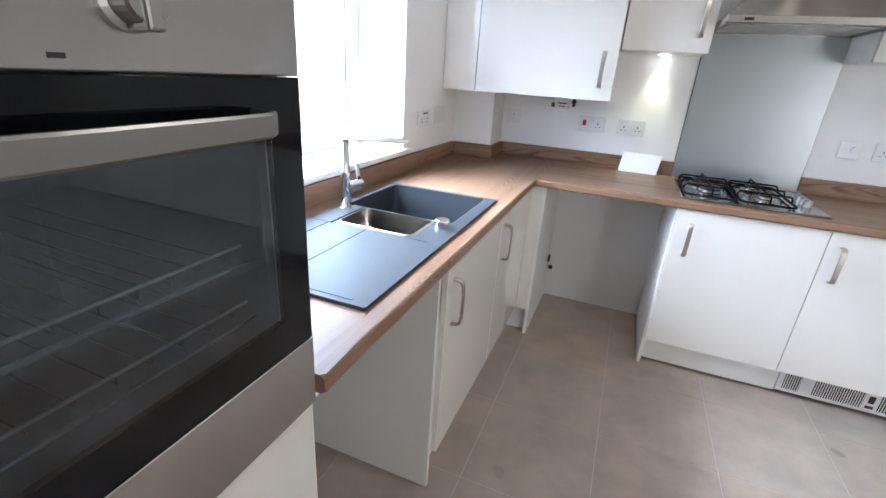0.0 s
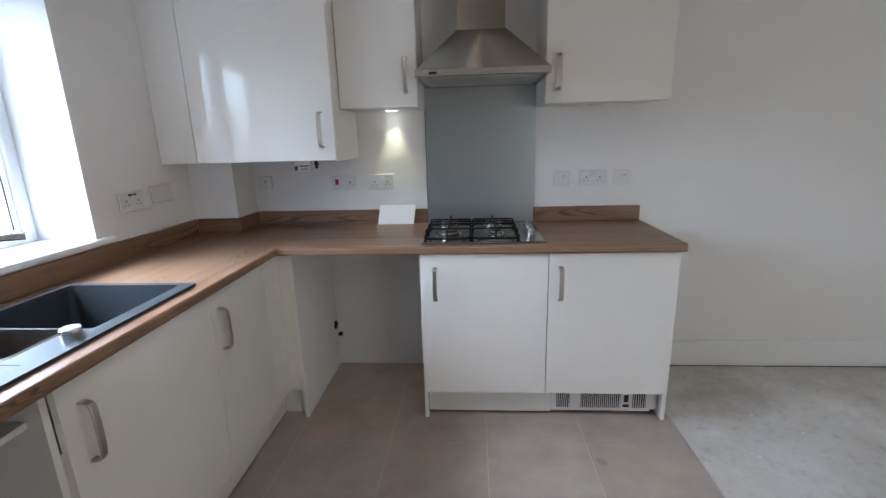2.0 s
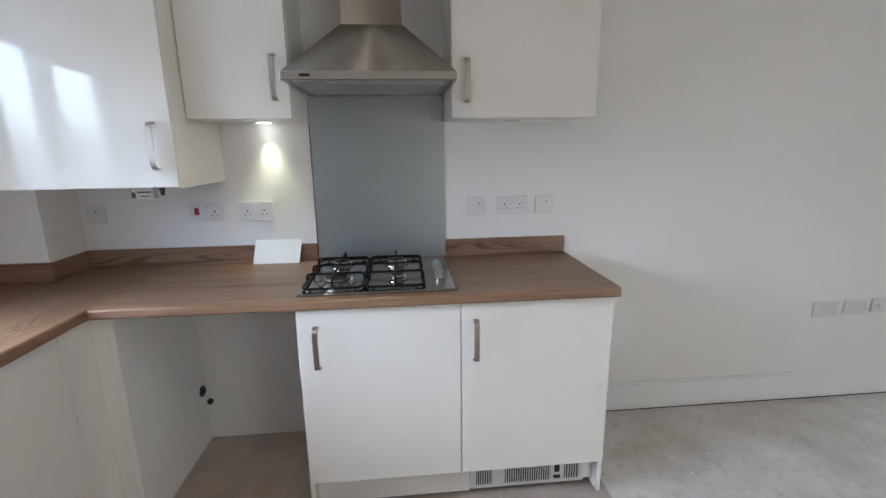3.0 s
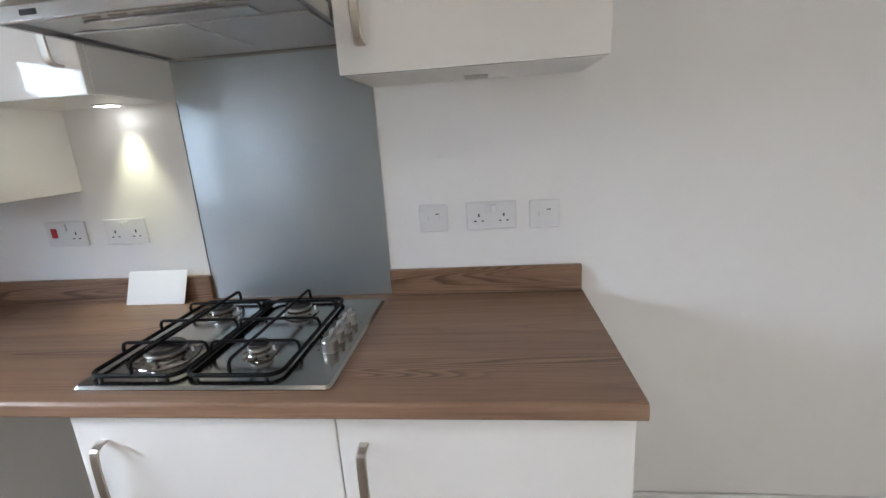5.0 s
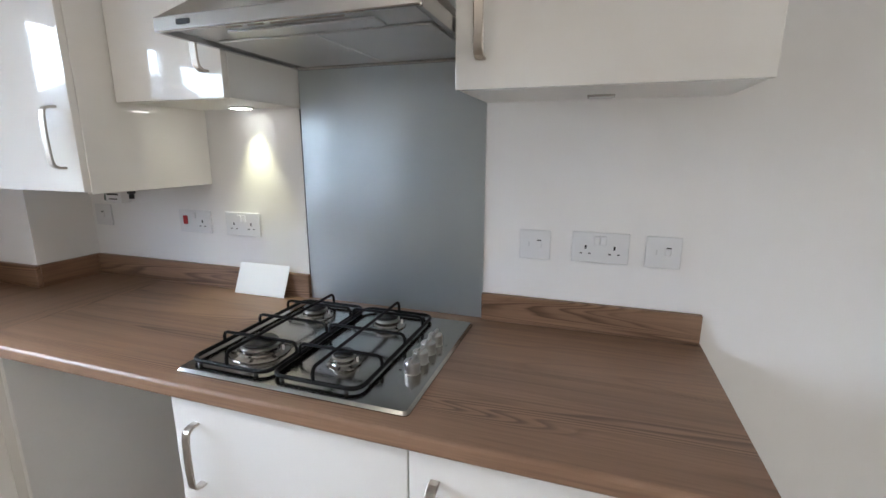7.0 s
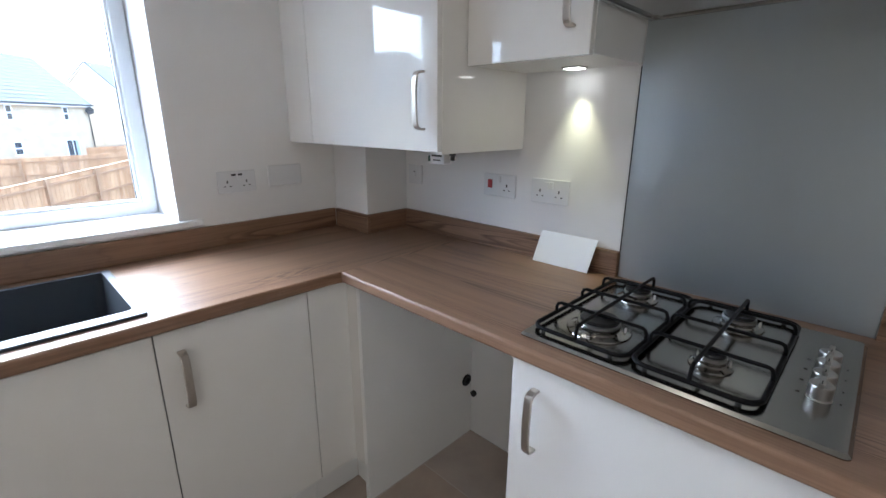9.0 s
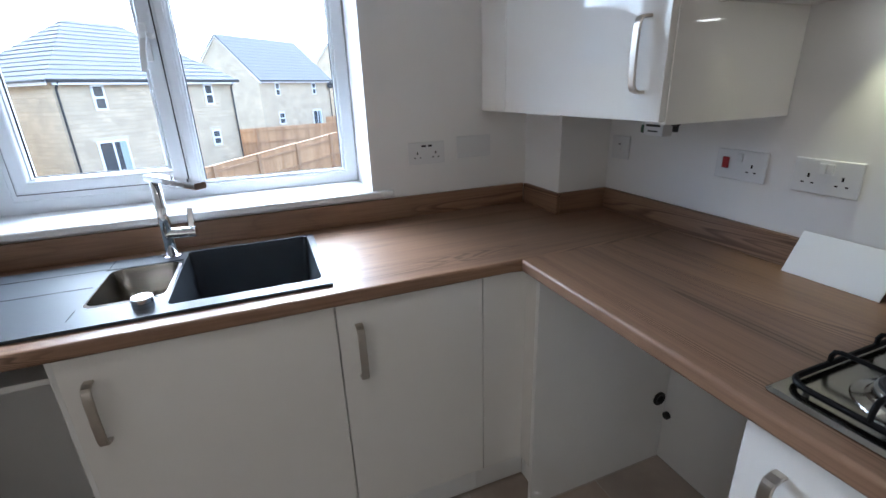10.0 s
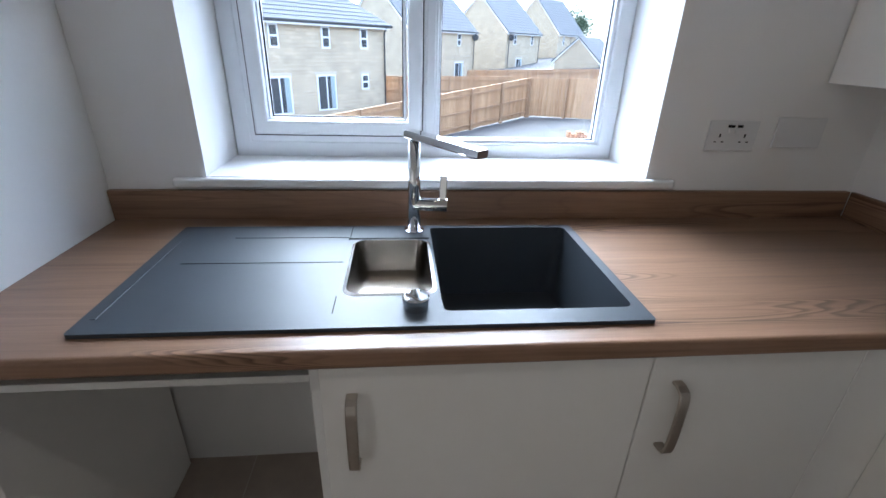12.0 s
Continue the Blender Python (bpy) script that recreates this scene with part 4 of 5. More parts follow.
for x0, x1 in ((GX0 + 0.03, 1.573), (1.577, GX1 - 0.03)):
    part("grease_filter", B(x0, x1, -0.36, -0.03, LZ0 + 0.006, LZ0 + 0.0115, 0.002), GREYMETAL, hood, "grey mesh grease filter")
part("light_panel", B(1.40, 1.75, -0.43, -0.375, LZ0 + 0.006, LZ0 + 0.0115, 0.002), GREYMETAL, hood)
for x0, x1 in ((1.42, 1.46), (1.475, 1.515), (1.53, 1.70)):
    part("slider_switch", B(x0, x1, -0.455, -0.449, LZ0 + 0.009, LZ0 + 0.0125, 0.001, 1), HOODSTEEL, hood)
part("switch_plate", B(1.342, 1.376, GY0 - 0.0012, GY0 + 0.001, LZ0 + 0.010, LZ0 + 0.020), BLACK, hood)


def wall_unit(x0, x1, depth, z0, z1, hx, hz, text, filler=0.0):
    u = thing("wall_cabinet", ((x0 + x1) / 2, -0.1, z0), text, "cabinet", "wall cabinets")
    f = -(depth - D - 0.001)
    part("side_panel", B(x0, x0 + 0.018, f, -0.002, z0 + 0.003, z1), CARCASS, u)
    part("side_panel", B(x1 - 0.018, x1, f, -0.002, z0 + 0.003, z1), CARCASS, u)
    part("bottom_panel", B(x0 + 0.018, x1 - 0.018, f, -0.002, z0 + 0.0032, z0 + 0.021), CARCASS, u)
    part("top_panel", B(x0 + 0.018, x1 - 0.018, f, -0.002, z1 - 0.018, z1), CARCASS, u)
    if filler:
        part("filler", B(x0 + 0.001, x0 + filler - 0.001, -depth, f - 0.001, z0, z1, 0.001, 1), DOOR, u)
    d = part("door", B(x0 + filler + 0.0015, x1 - 0.0015, -depth, f - 0.001, z0, z1, 0.002), DOOR, u)
    bow_handle(d, (hx, -depth, hz), (0, -1, 0))
    return u


# a cabinet that stands clear of the pipe boxing
boiler = thing("wall_cabinet", (0.44, -0.2, 1.297), "deep gloss ivory corner wall cabinet with a filler panel", "cabinet", "wall cabinets")
b = bmesh.new()
box(b, 0.247, 0.862, -0.412, -0.002, 2.242, 2.26)
part("body", b, CARCASS, boiler)
part("side_panel", B(0.862, 0.880, -0.412, -0.002, 1.290, 2.26, 0.001, 1), DOOR, boiler)
part("base_board", B(0.002, 0.862, -0.412, -0.2265, 1.303, 1.32), CARCASS, boiler)
part("filler", B(0.003, 0.186, -0.432, -0.413, 1.297, 2.26, 0.0015), DOOR, boiler)
d = part("door", B(0.189, 0.880, -0.432, -0.413, 1.297, 2.26, 0.002), DOOR, boiler)
bow_handle(d, (0.82, -0.432, 1.44), (0, -1, 0))
wall_unit(0.8815, 1.2655, 0.312, 1.538, 2.26, 1.214, 1.683, "gloss ivory wall cabinet with a lit downlight under it")
wall_unit(1.874, 2.456, 0.312, 1.534, 2.26, 1.932, 1.672, "gloss ivory wall cabinet beside the cooker hood")


def downlight(x, y, z, lit):
    u = thing("under_cabinet_light", (x, y, z), "small flat rectangular steel under-cabinet downlight, " + ("switched on" if lit else "switched off"), "light", "under-cabinet lights")
    b = bmesh.new()
    prism(b, rounded(x - 0.036, x + 0.036, y - 0.030, y + 0.030, 0.006, 3), z - 0.003, z)
    prism(b, rounded(x - 0.031, x + 0.031, y - 0.025, y + 0.025, 0.005, 3), z - 0.009, z - 0.003)
    part("housing", b, STEEL, u)
    part("lens", prism(bmesh.new(), rounded(x - 0.026, x + 0.026, y - 0.020, y + 0.020, 0.004, 3), z - 0.0105, z - 0.0092), LED if lit else GREYMETAL, u)


def ceiling_light(x, y):
    u = thing("ceiling_light", (x, y, H), "round white ceiling downlight, switched on, mirrored in the hood", "light")
    part("bezel", lathe(bmesh.new(), (x, y, H), [(0.055, 0.0), (0.055, -0.004), (0.050, -0.009), (0.040, -0.008), (0.039, 0.0)], 40), TRIM, u)
    lamp = new("ceiling_lamp", bpy.data.lights.new("ceiling_lamp", "AREA"))
    lamp.data.shape, lamp.data.size, lamp.data.energy, lamp.data.color = "DISK", 0.075, 0.30, (1.0, 0.88, 0.72)
    lamp.matrix_world = look((x, y, H - 0.004), (x, y + 0.0001, 0.0))


ceiling_light(1.34, -1.65)
downlight(1.092, -0.066, 1.5455, True)
downlight(2.17, -0.09, 1.5415, False)
led = new("led_spot", bpy.data.lights.new("led_spot", "SPOT"))
led.data.energy, led.data.color, led.data.spot_size, led.data.spot_blend, led.data.shadow_soft_size = 0.40, (1.0, 0.97, 0.60), radians(62), 1.0, 0.008
led.matrix_world = look((1.092, -0.045, 1.531), (1.092, -0.036, 1.235))

# ---------------- sockets and small things ----------------
def plate(centre, wall, w, h, text, cat="socket"):
    """A wall plate; wall is 'n' for the hob wall, 'w' for the window wall. Gives the thing and a maker of parts on its face."""
    cx, cz = centre
    at = (cx, -0.001, cz) if wall == "n" else (0.001, cx, cz)
    u = thing("socket" if cat == "socket" else cat.replace(" ", "_"), at, text, cat, "wall plates")

    def bit(name, a0, a1, z0, z1, d0, d1, m, label="", bevel=0.0, parent=u):
        if wall == "n":
            q = B(cx + a0, cx + a1, -0.001 - d1, -0.001 - d0, cz + z0, cz + z1, bevel=bevel)
        else:
            q = B(0.001 + d0, 0.001 + d1, cx + a0, cx + a1, cz + z0, cz + z1, bevel=bevel)
        return part(name, q, m, parent, label)
    bit("back_box", -w / 2 + 0.003, w / 2 - 0.003, -h / 2 + 0.003, h / 2 - 0.003, 0, 0.003, PLASTIC)
    bit("faceplate", -w / 2, w / 2, -h / 2, h / 2, 0.003, 0.009, PLASTIC, bevel=0.002)
    return u, bit


def outlet(bit, c):
    # flat black pieces stand in for the shaded pin openings
    bit("pin_hole", c - 0.0025, c + 0.0025, -0.004, 0.006, 0.0088, 0.0094, DARKGAP)
    for s in (-0.011, 0.011):
        bit("pin_hole", c + s - 0.0035, c + s + 0.0035, -0.018, -0.0145, 0.0088, 0.0094, DARKGAP)


def double_socket(x, wall, text, red=False, mirrored=1):
    u, bit = plate((x, 1.152), wall, 0.147, 0.084, text)
    if red:
        outlet(bit, 0.035 * mirrored)
        bit("rocker", -0.052, -0.032, -0.012, 0.02, 0.0085, 0.013, RED, "red cooker switch rocker", 0.002)
        bit("rocker", -0.008, 0.008, 0.010, 0.033, 0.0085, 0.0145, PLASTIC, "", 0.002)
    else:
        for c in (-0.037, 0.037):
            outlet(bit, c)
        for c in (-0.0085, 0.0085):
            bit("rocker", c - 0.0078, c + 0.0078, 0.008, 0.033, 0.0085, 0.0145, PLASTIC, "", 0.002)
    return bit


double_socket(0.786, "n", "white cooker switch socket with a red rocker", True)
double_socket(1.002, "n", "white double socket over the worktop")
double_socket(2.196, "n", "white double socket over the worktop")
for x in (2.022, 2.352):
    u, bit = plate((x, 1.150), "n", 0.086, 0.084, "white fused switch plate", "switch")
    bit("rocker", 0.004, 0.018, -0.008, 0.014, 0.0085, 0.0125, PLASTIC, "", 0.002)
    bit("marker", -0.018, -0.014, -0.006, 0.008, 0.0088, 0.0093, GREYMETAL)
    bit("marker", 0.006, 0.018, 0.012, 0.015, 0.0125, 0.0130, DARKGAP)
u, bit = plate((0.315, 1.155), "n", 0.086, 0.084, "white single switch plate beside the boxing", "switch")
bit("rocker", -0.007, 0.007, -0.012, 0.018, 0.0085, 0.012, PLASTIC, "", 0.002)
bit("marker", -0.005, 0.005, 0.010, 0.014, 0.012, 0.0126, DARKGAP)
slots = double_socket(-0.671, "w", "white double socket with charging slots beside the window")
for c in (-0.012, 0.012):
    slots("charging_slot", c - 0.008, c + 0.008, 0.024, 0.031, 0.0088, 0.0153, DARKGAP)
plate((-0.470, 1.163), "w", 0.147, 0.084, "plain white blanking plate beside the window", "blanking plate")
u, bit = plate((3.950, 0.535), "n", 0.147, 0.084, "white low-level blanking plate", "blanking plate")
u, bit = plate((4.127, 0.537), "n", 0.130, 0.080, "white low-level media plate", "blanking plate")
u, bit = plate((4.300, 0.543), "n", 0.147, 0.080, "white low-level double socket", "socket")
for c in (-0.037, 0.037):
    outlet(bit, c)

# pipe tails under the corner wall cabinet
valve = thing("pipe_valve", (0.63, -0.16, 1.24), "white pipe isolator box with black pipe tails below the corner cabinet", "pipe fitting")
part("pipe", tube(bmesh.new(), [(0.571, -0.16, 1.42), (0.571, -0.16, 1.258)], 0.007, 12), GREYMETAL, valve)
part("nut", lathe(bmesh.new(), (0.571, -0.16, 1.236), [(0.005, 0.0), (0.010, 0.002), (0.010, 0.018), (0.007, 0.026)], 6), mat("dark_green_cap", (0.02, 0.07, 0.045), 0.4), valve)
part("pipe", tube(bmesh.new(), [(0.683, -0.157, 1.42), (0.683, -0.157, 1.262), (0.685, -0.160, 1.246)], 0.008, 12), BLACK, valve)
part("nut", lathe(bmesh.new(), (0.683, -0.157, 1.262), [(0.008, 0.0), (0.013, 0.002), (0.013, 0.014), (0.008, 0.018)], 6), BLACK, valve)
tag = part("valve_box", B(0.586, 0.658, -0.178, -0.140, 1.231, 1.312, 0.003), PLASTIC, valve)
part("mark", B(0.596, 0.648, -0.1795, -0.1776, 1.258, 1.264), SLOTGREY, tag)
part("mark", B(0.604, 0.640, -0.1795, -0.1776, 1.243, 1.247), SLOTGREY, tag)

card = thing("paper_card", (1.09, -0.04, 0.91), "white folded paper card leaning against the upstand", "card")
b = bmesh.new()
pts = [(0.978, -0.052, 0.9112), (1.186, -0.052, 0.9112), (1.200, -0.0225, 1.018), (0.992, -0.0225, 1.018)]
front = [b.verts.new(p) for p in pts]
back = [b.verts.new((x, y + 0.0012, z)) for x, y, z in pts]
b.faces.new(front)
b.faces.new(back[::-1])
for k in range(4):
    b.faces.new((front[k], back[k], back[(k + 1) % 4], front[(k + 1) % 4]))
bmesh.ops.recalc_face_normals(b, faces=b.faces)
part("sheet", b, PAPER, card)

# ---------------- outside ----------------
def ground_height(x, y):
    """The land falls away from the window wall, and rises to the north."""
    t = min(1.0, max(0.0, (-0.6 - x) / 19.0))
    t = t * t * (3 - 2 * t) if t < 1 else 1.0
    far = -2.55 + 0.112 * min(26.0, max(-8.0, y))
    return -0.25 * (1 - t) + far * t


b = bmesh.new()
xs = [-0.34, -1, -2, -3.5, -5, -7, -9, -11, -13, -15, -17, -19, -21, -24, -28, -34, -45, -70, -120, -400, -2500]
ys = [-2500, -300, -60, -25, -14, -8, -5, -2, 0, 2, 4, 6, 8, 10, 12, 14, 18, 24, 30, 60, 300, 2500]
grid = [[b.verts.new((x, y, ground_height(x, y))) for y in ys] for x in xs]
for i in range(len(xs) - 1):
    for j in range(len(ys) - 1):
        b.faces.new((grid[i][j], grid[i + 1][j], grid[i + 1][j + 1], grid[i][j + 1]))
bmesh.ops.recalc_face_normals(b, faces=b.faces)
structure("ground", b, SOIL, "bare garden soil and grey tarmac sloping away from the house", "ground")

U = Vector((-0.72, 0.69, 0)).normalized()
V = Vector((-0.69, -0.72, 0)).normalized()


AXES = [U, V]


def local(o, a, d, z):
    return Vector((o[0], o[1], 0)) + AXES[0] * a + AXES[1] * d + Vector((0, 0, z))


def slab(bm, o, a0, a1, d0, d1, z0, z1):
    c = [bm.verts.new(local(o, a, d, z)) for z in (z0, z1) for a, d in ((a0, d0), (a1, d0), (a1, d1), (a0, d1))]
    for f in ((3, 2, 1, 0), (4, 5, 6, 7), (0, 1, 5, 4), (1, 2, 6, 5), (2, 3, 7, 6), (3, 0, 4, 7)):
        bm.faces.new([c[k] for k in f])
    bmesh.ops.recalc_face_normals(bm, faces=bm.faces)
    return bm


def roof(bm, o, a0, a1, d0, d1, ze, zr, hip0, hip1, thick=0.16, rows=14):
    """A pitched roof in stepped courses: ridge along a; hip0, hip1: how far the ridge ends stand in."""
    dm = (d0 + d1) / 2
    for side in (d0, d1):
        for k in range(rows):
            t0, t1 = k / rows, (k + 1) / rows
            quad = []
            for t, lift in ((t0, 0.03), (t1, 0.0)):
                d, z = side + (dm - side) * t, ze + (zr - ze) * t
                quad.append((a0 + hip0 * t, d, z + lift))
                quad.append((a1 - hip1 * t, d, z + lift))
            v = [bm.verts.new(local(o, *q)) for q in (quad[0], quad[1], quad[3], quad[2])]
            w = [bm.verts.new(local(o, q[0], q[1], q[2] - thick)) for q in (quad[0], quad[1], quad[3], quad[2])]
            bm.faces.new(v)
            bm.faces.new(w[::-1])
            for e in range(4):
                bm.faces.new((v[e], w[e], w[(e + 1) % 4], v[(e + 1) % 4]))
    for a, hip in ((a0, hip0), (a1, -hip1)):
        if hip:
            for k in range(rows):
                t0, t1 = k / rows, (k + 1) / rows
                q = [(a + hip * t, s + (dm - s) * t, ze + (zr - ze) * t + l) for t, l in ((t0, 0.03), (t1, 0.0)) for s in (d0, d1)]
                v = [bm.verts.new(local(o, *p)) for p in ((q[0]), (q[1]), (q[3]), (q[2]))]
                bm.faces.new(v)
    bmesh.ops.recalc_face_normals(bm, faces=bm.faces)
    return bm


def far_window(parent, o, a, z, w, h, face="d", doors=False):
    """A white framed window proud of a facade: on the front, or on the gable end."""
    def sl(bm, p0, p1, n0, n1, z0, z1):
        return slab(bm, o, p0, p1, n0, n1, z0, z1) if face == "d" else slab(bm, o, n0, n1, p0, p1, z0, z1)
    wn_ = part("window", sl(bmesh.new(), a - w / 2, a + w / 2, -0.03, 0.02, z, z + h), UPVC, parent)
    n = 2 if doors or w > 1.0 else 1
    t = 0.11
    for k in range(n):
        p0 = a - w / 2 + t + k * (w - t) / n
        p1 = p0 + (w - t) / n - t
        if doors:
            part("pane", sl(bmesh.new(), p0, p1, -0.045, -0.028, z + 0.1, z + h - t), PANE, wn_)
        else:
            for z0, z1 in ((z + t, z + h / 2 - t / 2), (z + h / 2 + t / 2, z + h - t)):
                part("pane", sl(bmesh.new(), p0, p1, -0.045, -0.028, z0, z1), PANE, wn_)
    if doors:
        part("curtain", sl(bmesh.new(), a + w * 0.2, a + w * 0.42, -0.052, -0.046, z + 0.12, z + h - 0.1), CURTAIN, wn_)
    part("lintel", sl(bmesh.new(), a - w / 2 - 0.12, a + w / 2 + 0.12, -0.02, 0.02, z + h, z + h + 0.15), STONE_SMOOTH, wn_)


CURTAIN = mat("teal_curtain", (0.30, 0.36, 0.37), 0.9)
STONE_SMOOTH = speckled("smooth_stone", (0.52, 0.46, 0.38), 0.85, 20, 0.1)


def house(o, length, depth, base, ze, zr, wall_mat, text, hip0=0.0, hip1=0.0, windows=(), doors=(), pipes=(), gables=()):
    h = thing("house", (o[0], o[1], base), text, "house", "neighbouring houses")
    part("wall", slab(bmesh.new(), o, 0, length, 0, depth, base - 1.0, ze), wall_mat, h)
    for a, on in ((0.0, not hip0), (length, not hip1)):
        if on:
            b = bmesh.new()
            s = 0.0 if a == 0 else -0.25
            tri = [(0.0, ze), (depth, ze), (depth / 2, zr - 0.12)]
            f = [b.verts.new(local(o, a + s, d, z)) for d, z in tri]
            g = [b.verts.new(local(o, a + s + 0.25, d, z)) for d, z in tri]
            b.faces.new(f)
            b.faces.new(g[::-1])
            for k in range(3):
                b.faces.new((f[k], g[k], g[(k + 1) % 3], f[(k + 1) % 3]))
            bmesh.ops.recalc_face_normals(b, faces=b.faces)
            part("gable", b, wall_mat, h)
            vb = bmesh.new()
            for d0, z0, d1, z1 in ((-0.3, ze - 0.2, depth / 2, zr), (depth + 0.3, ze - 0.2, depth / 2, zr)):
                e = a - 0.12 if a == 0 else a + 0.06
                q = [vb.verts.new(local(o, e + da, d, z + dz)) for d, z in ((d0, z0), (d1, z1)) for da, dz in ((0, -0.22), (0.06, -0.22), (0.06, 0.0), (0, 0.0))]
                for k in range(4):
                    vb.faces.new((q[k], q[(k + 1) % 4], q[4 + (k + 1) % 4], q[4 + k]))
            bmesh.ops.recalc_face_normals(vb, faces=vb.faces)
            part("barge_board", vb, TRIM, h)
    part("roof", roof(bmesh.new(), o, -0.15 if not hip0 else -0.35, length + (0.15 if not hip1 else 0.35), -0.35, depth + 0.35, ze - 0.1, zr, hip0, hip1), SLATE, h)
    part("fascia", slab(bmesh.new(), o, -0.1, length + 0.1, -0.34, -0.30, ze - 0.32, ze - 0.08), TRIM, h)
    part("gutter", slab(bmesh.new(), o, -0.3, length + 0.3, -0.44, -0.345, ze - 0.20, ze - 0.10), PIPE, h)
    if hip0:
        part("fascia", slab(bmesh.new(), o, -0.34, -0.30, -0.3, depth + 0.3, ze - 0.32, ze - 0.08), TRIM, h)
        part("gutter", slab(bmesh.new(), o, -0.44, -0.345, -0.3, depth + 0.3, ze - 0.20, ze - 0.10), PIPE, h)
    for a in pipes:
        part("downpipe", tube(bmesh.new(), [local(o, a, -0.36, ze - 0.2), local(o, a, -0.12, ze - 0.5), local(o, a, -0.12, base - 0.8)], 0.05, 8), PIPE, h)
    for a, z, w, hh in windows:
        far_window(h, o, a, base + z, w, hh)
    for a, w in doors:
        far_window(h, o, a, base + 0.1, w, 2.05, doors=True)
    for d, z, w, hh in gables:
        far_window(h, o, d, base + z, w, hh, face="a")
    return h


W = 0.62
house((-24.2, -9.5), 10.1, 8.0, -2.65, 2.40, 5.4, STONE, "buff stone detached house with a hipped grey tile roof", 4.0, 4.0,
      windows=((1.9, 3.55, W, 1.2), (5.3, 3.55, W, 1.2), (8.25, 3.55, W, 1.2), (8.25, 1.15, W, 0.95)), doors=((1.95, 1.5), (5.15, 1.4)), pipes=(0.1, 9.95))
house((-14.8, -18.5), 10.1, 8.0, -2.65, 2.40, 5.4, STONE, "buff stone detached house mirrored in the gloss cabinet doors", 4.0, 4.0,
      windows=((1.9, 3.55, W, 1.2), (5.3, 3.55, W, 1.2), (8.25, 3.55, W, 1.2)), doors=((5.15, 1.4),), pipes=(0.1, 9.95))
second = house((-44.5, -0.7), 10.6, 8.4, -2.5, 2.70, 6.7, STONE, "buff stone gabled house with a grey tile roof",
      windows=((2.3, 3.7, W, 1.2), (7.8, 3.7, W, 1.2), (2.4, 1.1, 0.8, 1.1)), doors=((7.9, 1.5),), pipes=(10.4,))
third = house((-58.5, 11.6), 8.5, 8.6, -2.2, 3.0, 7.3, STONE, "buff stone gabled house further down the row",
      windows=((2.0, 3.7, W, 1.2), (6.4, 3.7, W, 1.2)), doors=((3.4, 1.5),), pipes=(0.4, 8.3))
house((-72.0, 22.5), 9.0, 8.6, -2.0, 3.3, 8.4, STONE, "buff stone gabled house at the end of the row",
      windows=((2.0, 3.7, W, 1.2), (6.8, 3.7, W, 1.2), (2.0, 1.1, W, 1.1)), pipes=(4.4,))
house((-47.5, 19.1), 5.6, 5.0, -2.0, 0.1, 2.5, STONE, "low stone garage with a pitched grey roof")
house((-29.2, 23.0), 9.0, 8.6, -2.0, 4.2, 7.5, BRICK, "pinkish buff brick gabled house", gables=((2.6, 0.9, 0.9, 0.9), (4.6, 0.9, 0.7, 0.9)))
for owner, o, a, z in ((second, (-44.5, -0.7), 10.2, 2.1), (third, (-58.5, 11.6), 0.5, 2.3)):
    c = local(o, a, -0.4, z)
    dish = part("satellite_dish", lathe(bmesh.new(), (0, 0, 0), [(0.05, -0.10), (0.20, -0.06), (0.34, 0.0), (0.33, 0.015)], 20, "x"), PIPE)
    dish.parent = owner
    dish.location = c - Vector(owner.location)
    arm_b = tube(bmesh.new(), [c + Vector((-0.3, -0.1, -0.1)), c + Vector((-0.08, 0, 0))], 0.03, 6)
    part("bracket", arm_b, PIPE, owner)
AXES[:] = [V, U]
house((-38.0, 50.0), 14.0, 8.0, -1.0, 4.6, 7.6, STONE, "stone house with small upper windows behind the others",
      windows=((1.5, 3.9, W, 1.2), (4.4, 3.9, W, 1.2), (7.2, 3.9, W, 1.2), (1.5, 1.2, W, 0.9), (4.4, 1.2, W, 0.9)), pipes=(3.0,))
AXES[:] = [Vector((-0.804, 0.594, 0)), Vector((0.594, 0.804, 0))]
house((-14.4, 13.3), 8.6, 8.0, -1.2, 3.85, 7.0, RENDER, "cream rendered house with grey roof and downpipes",
      windows=((2.4, 3.2, W, 1.2), (6.0, 3.2, W, 1.2), (5.0, 0.9, W, 1.1)), pipes=(1.0, 4.2))
AXES[:] = [U, V]


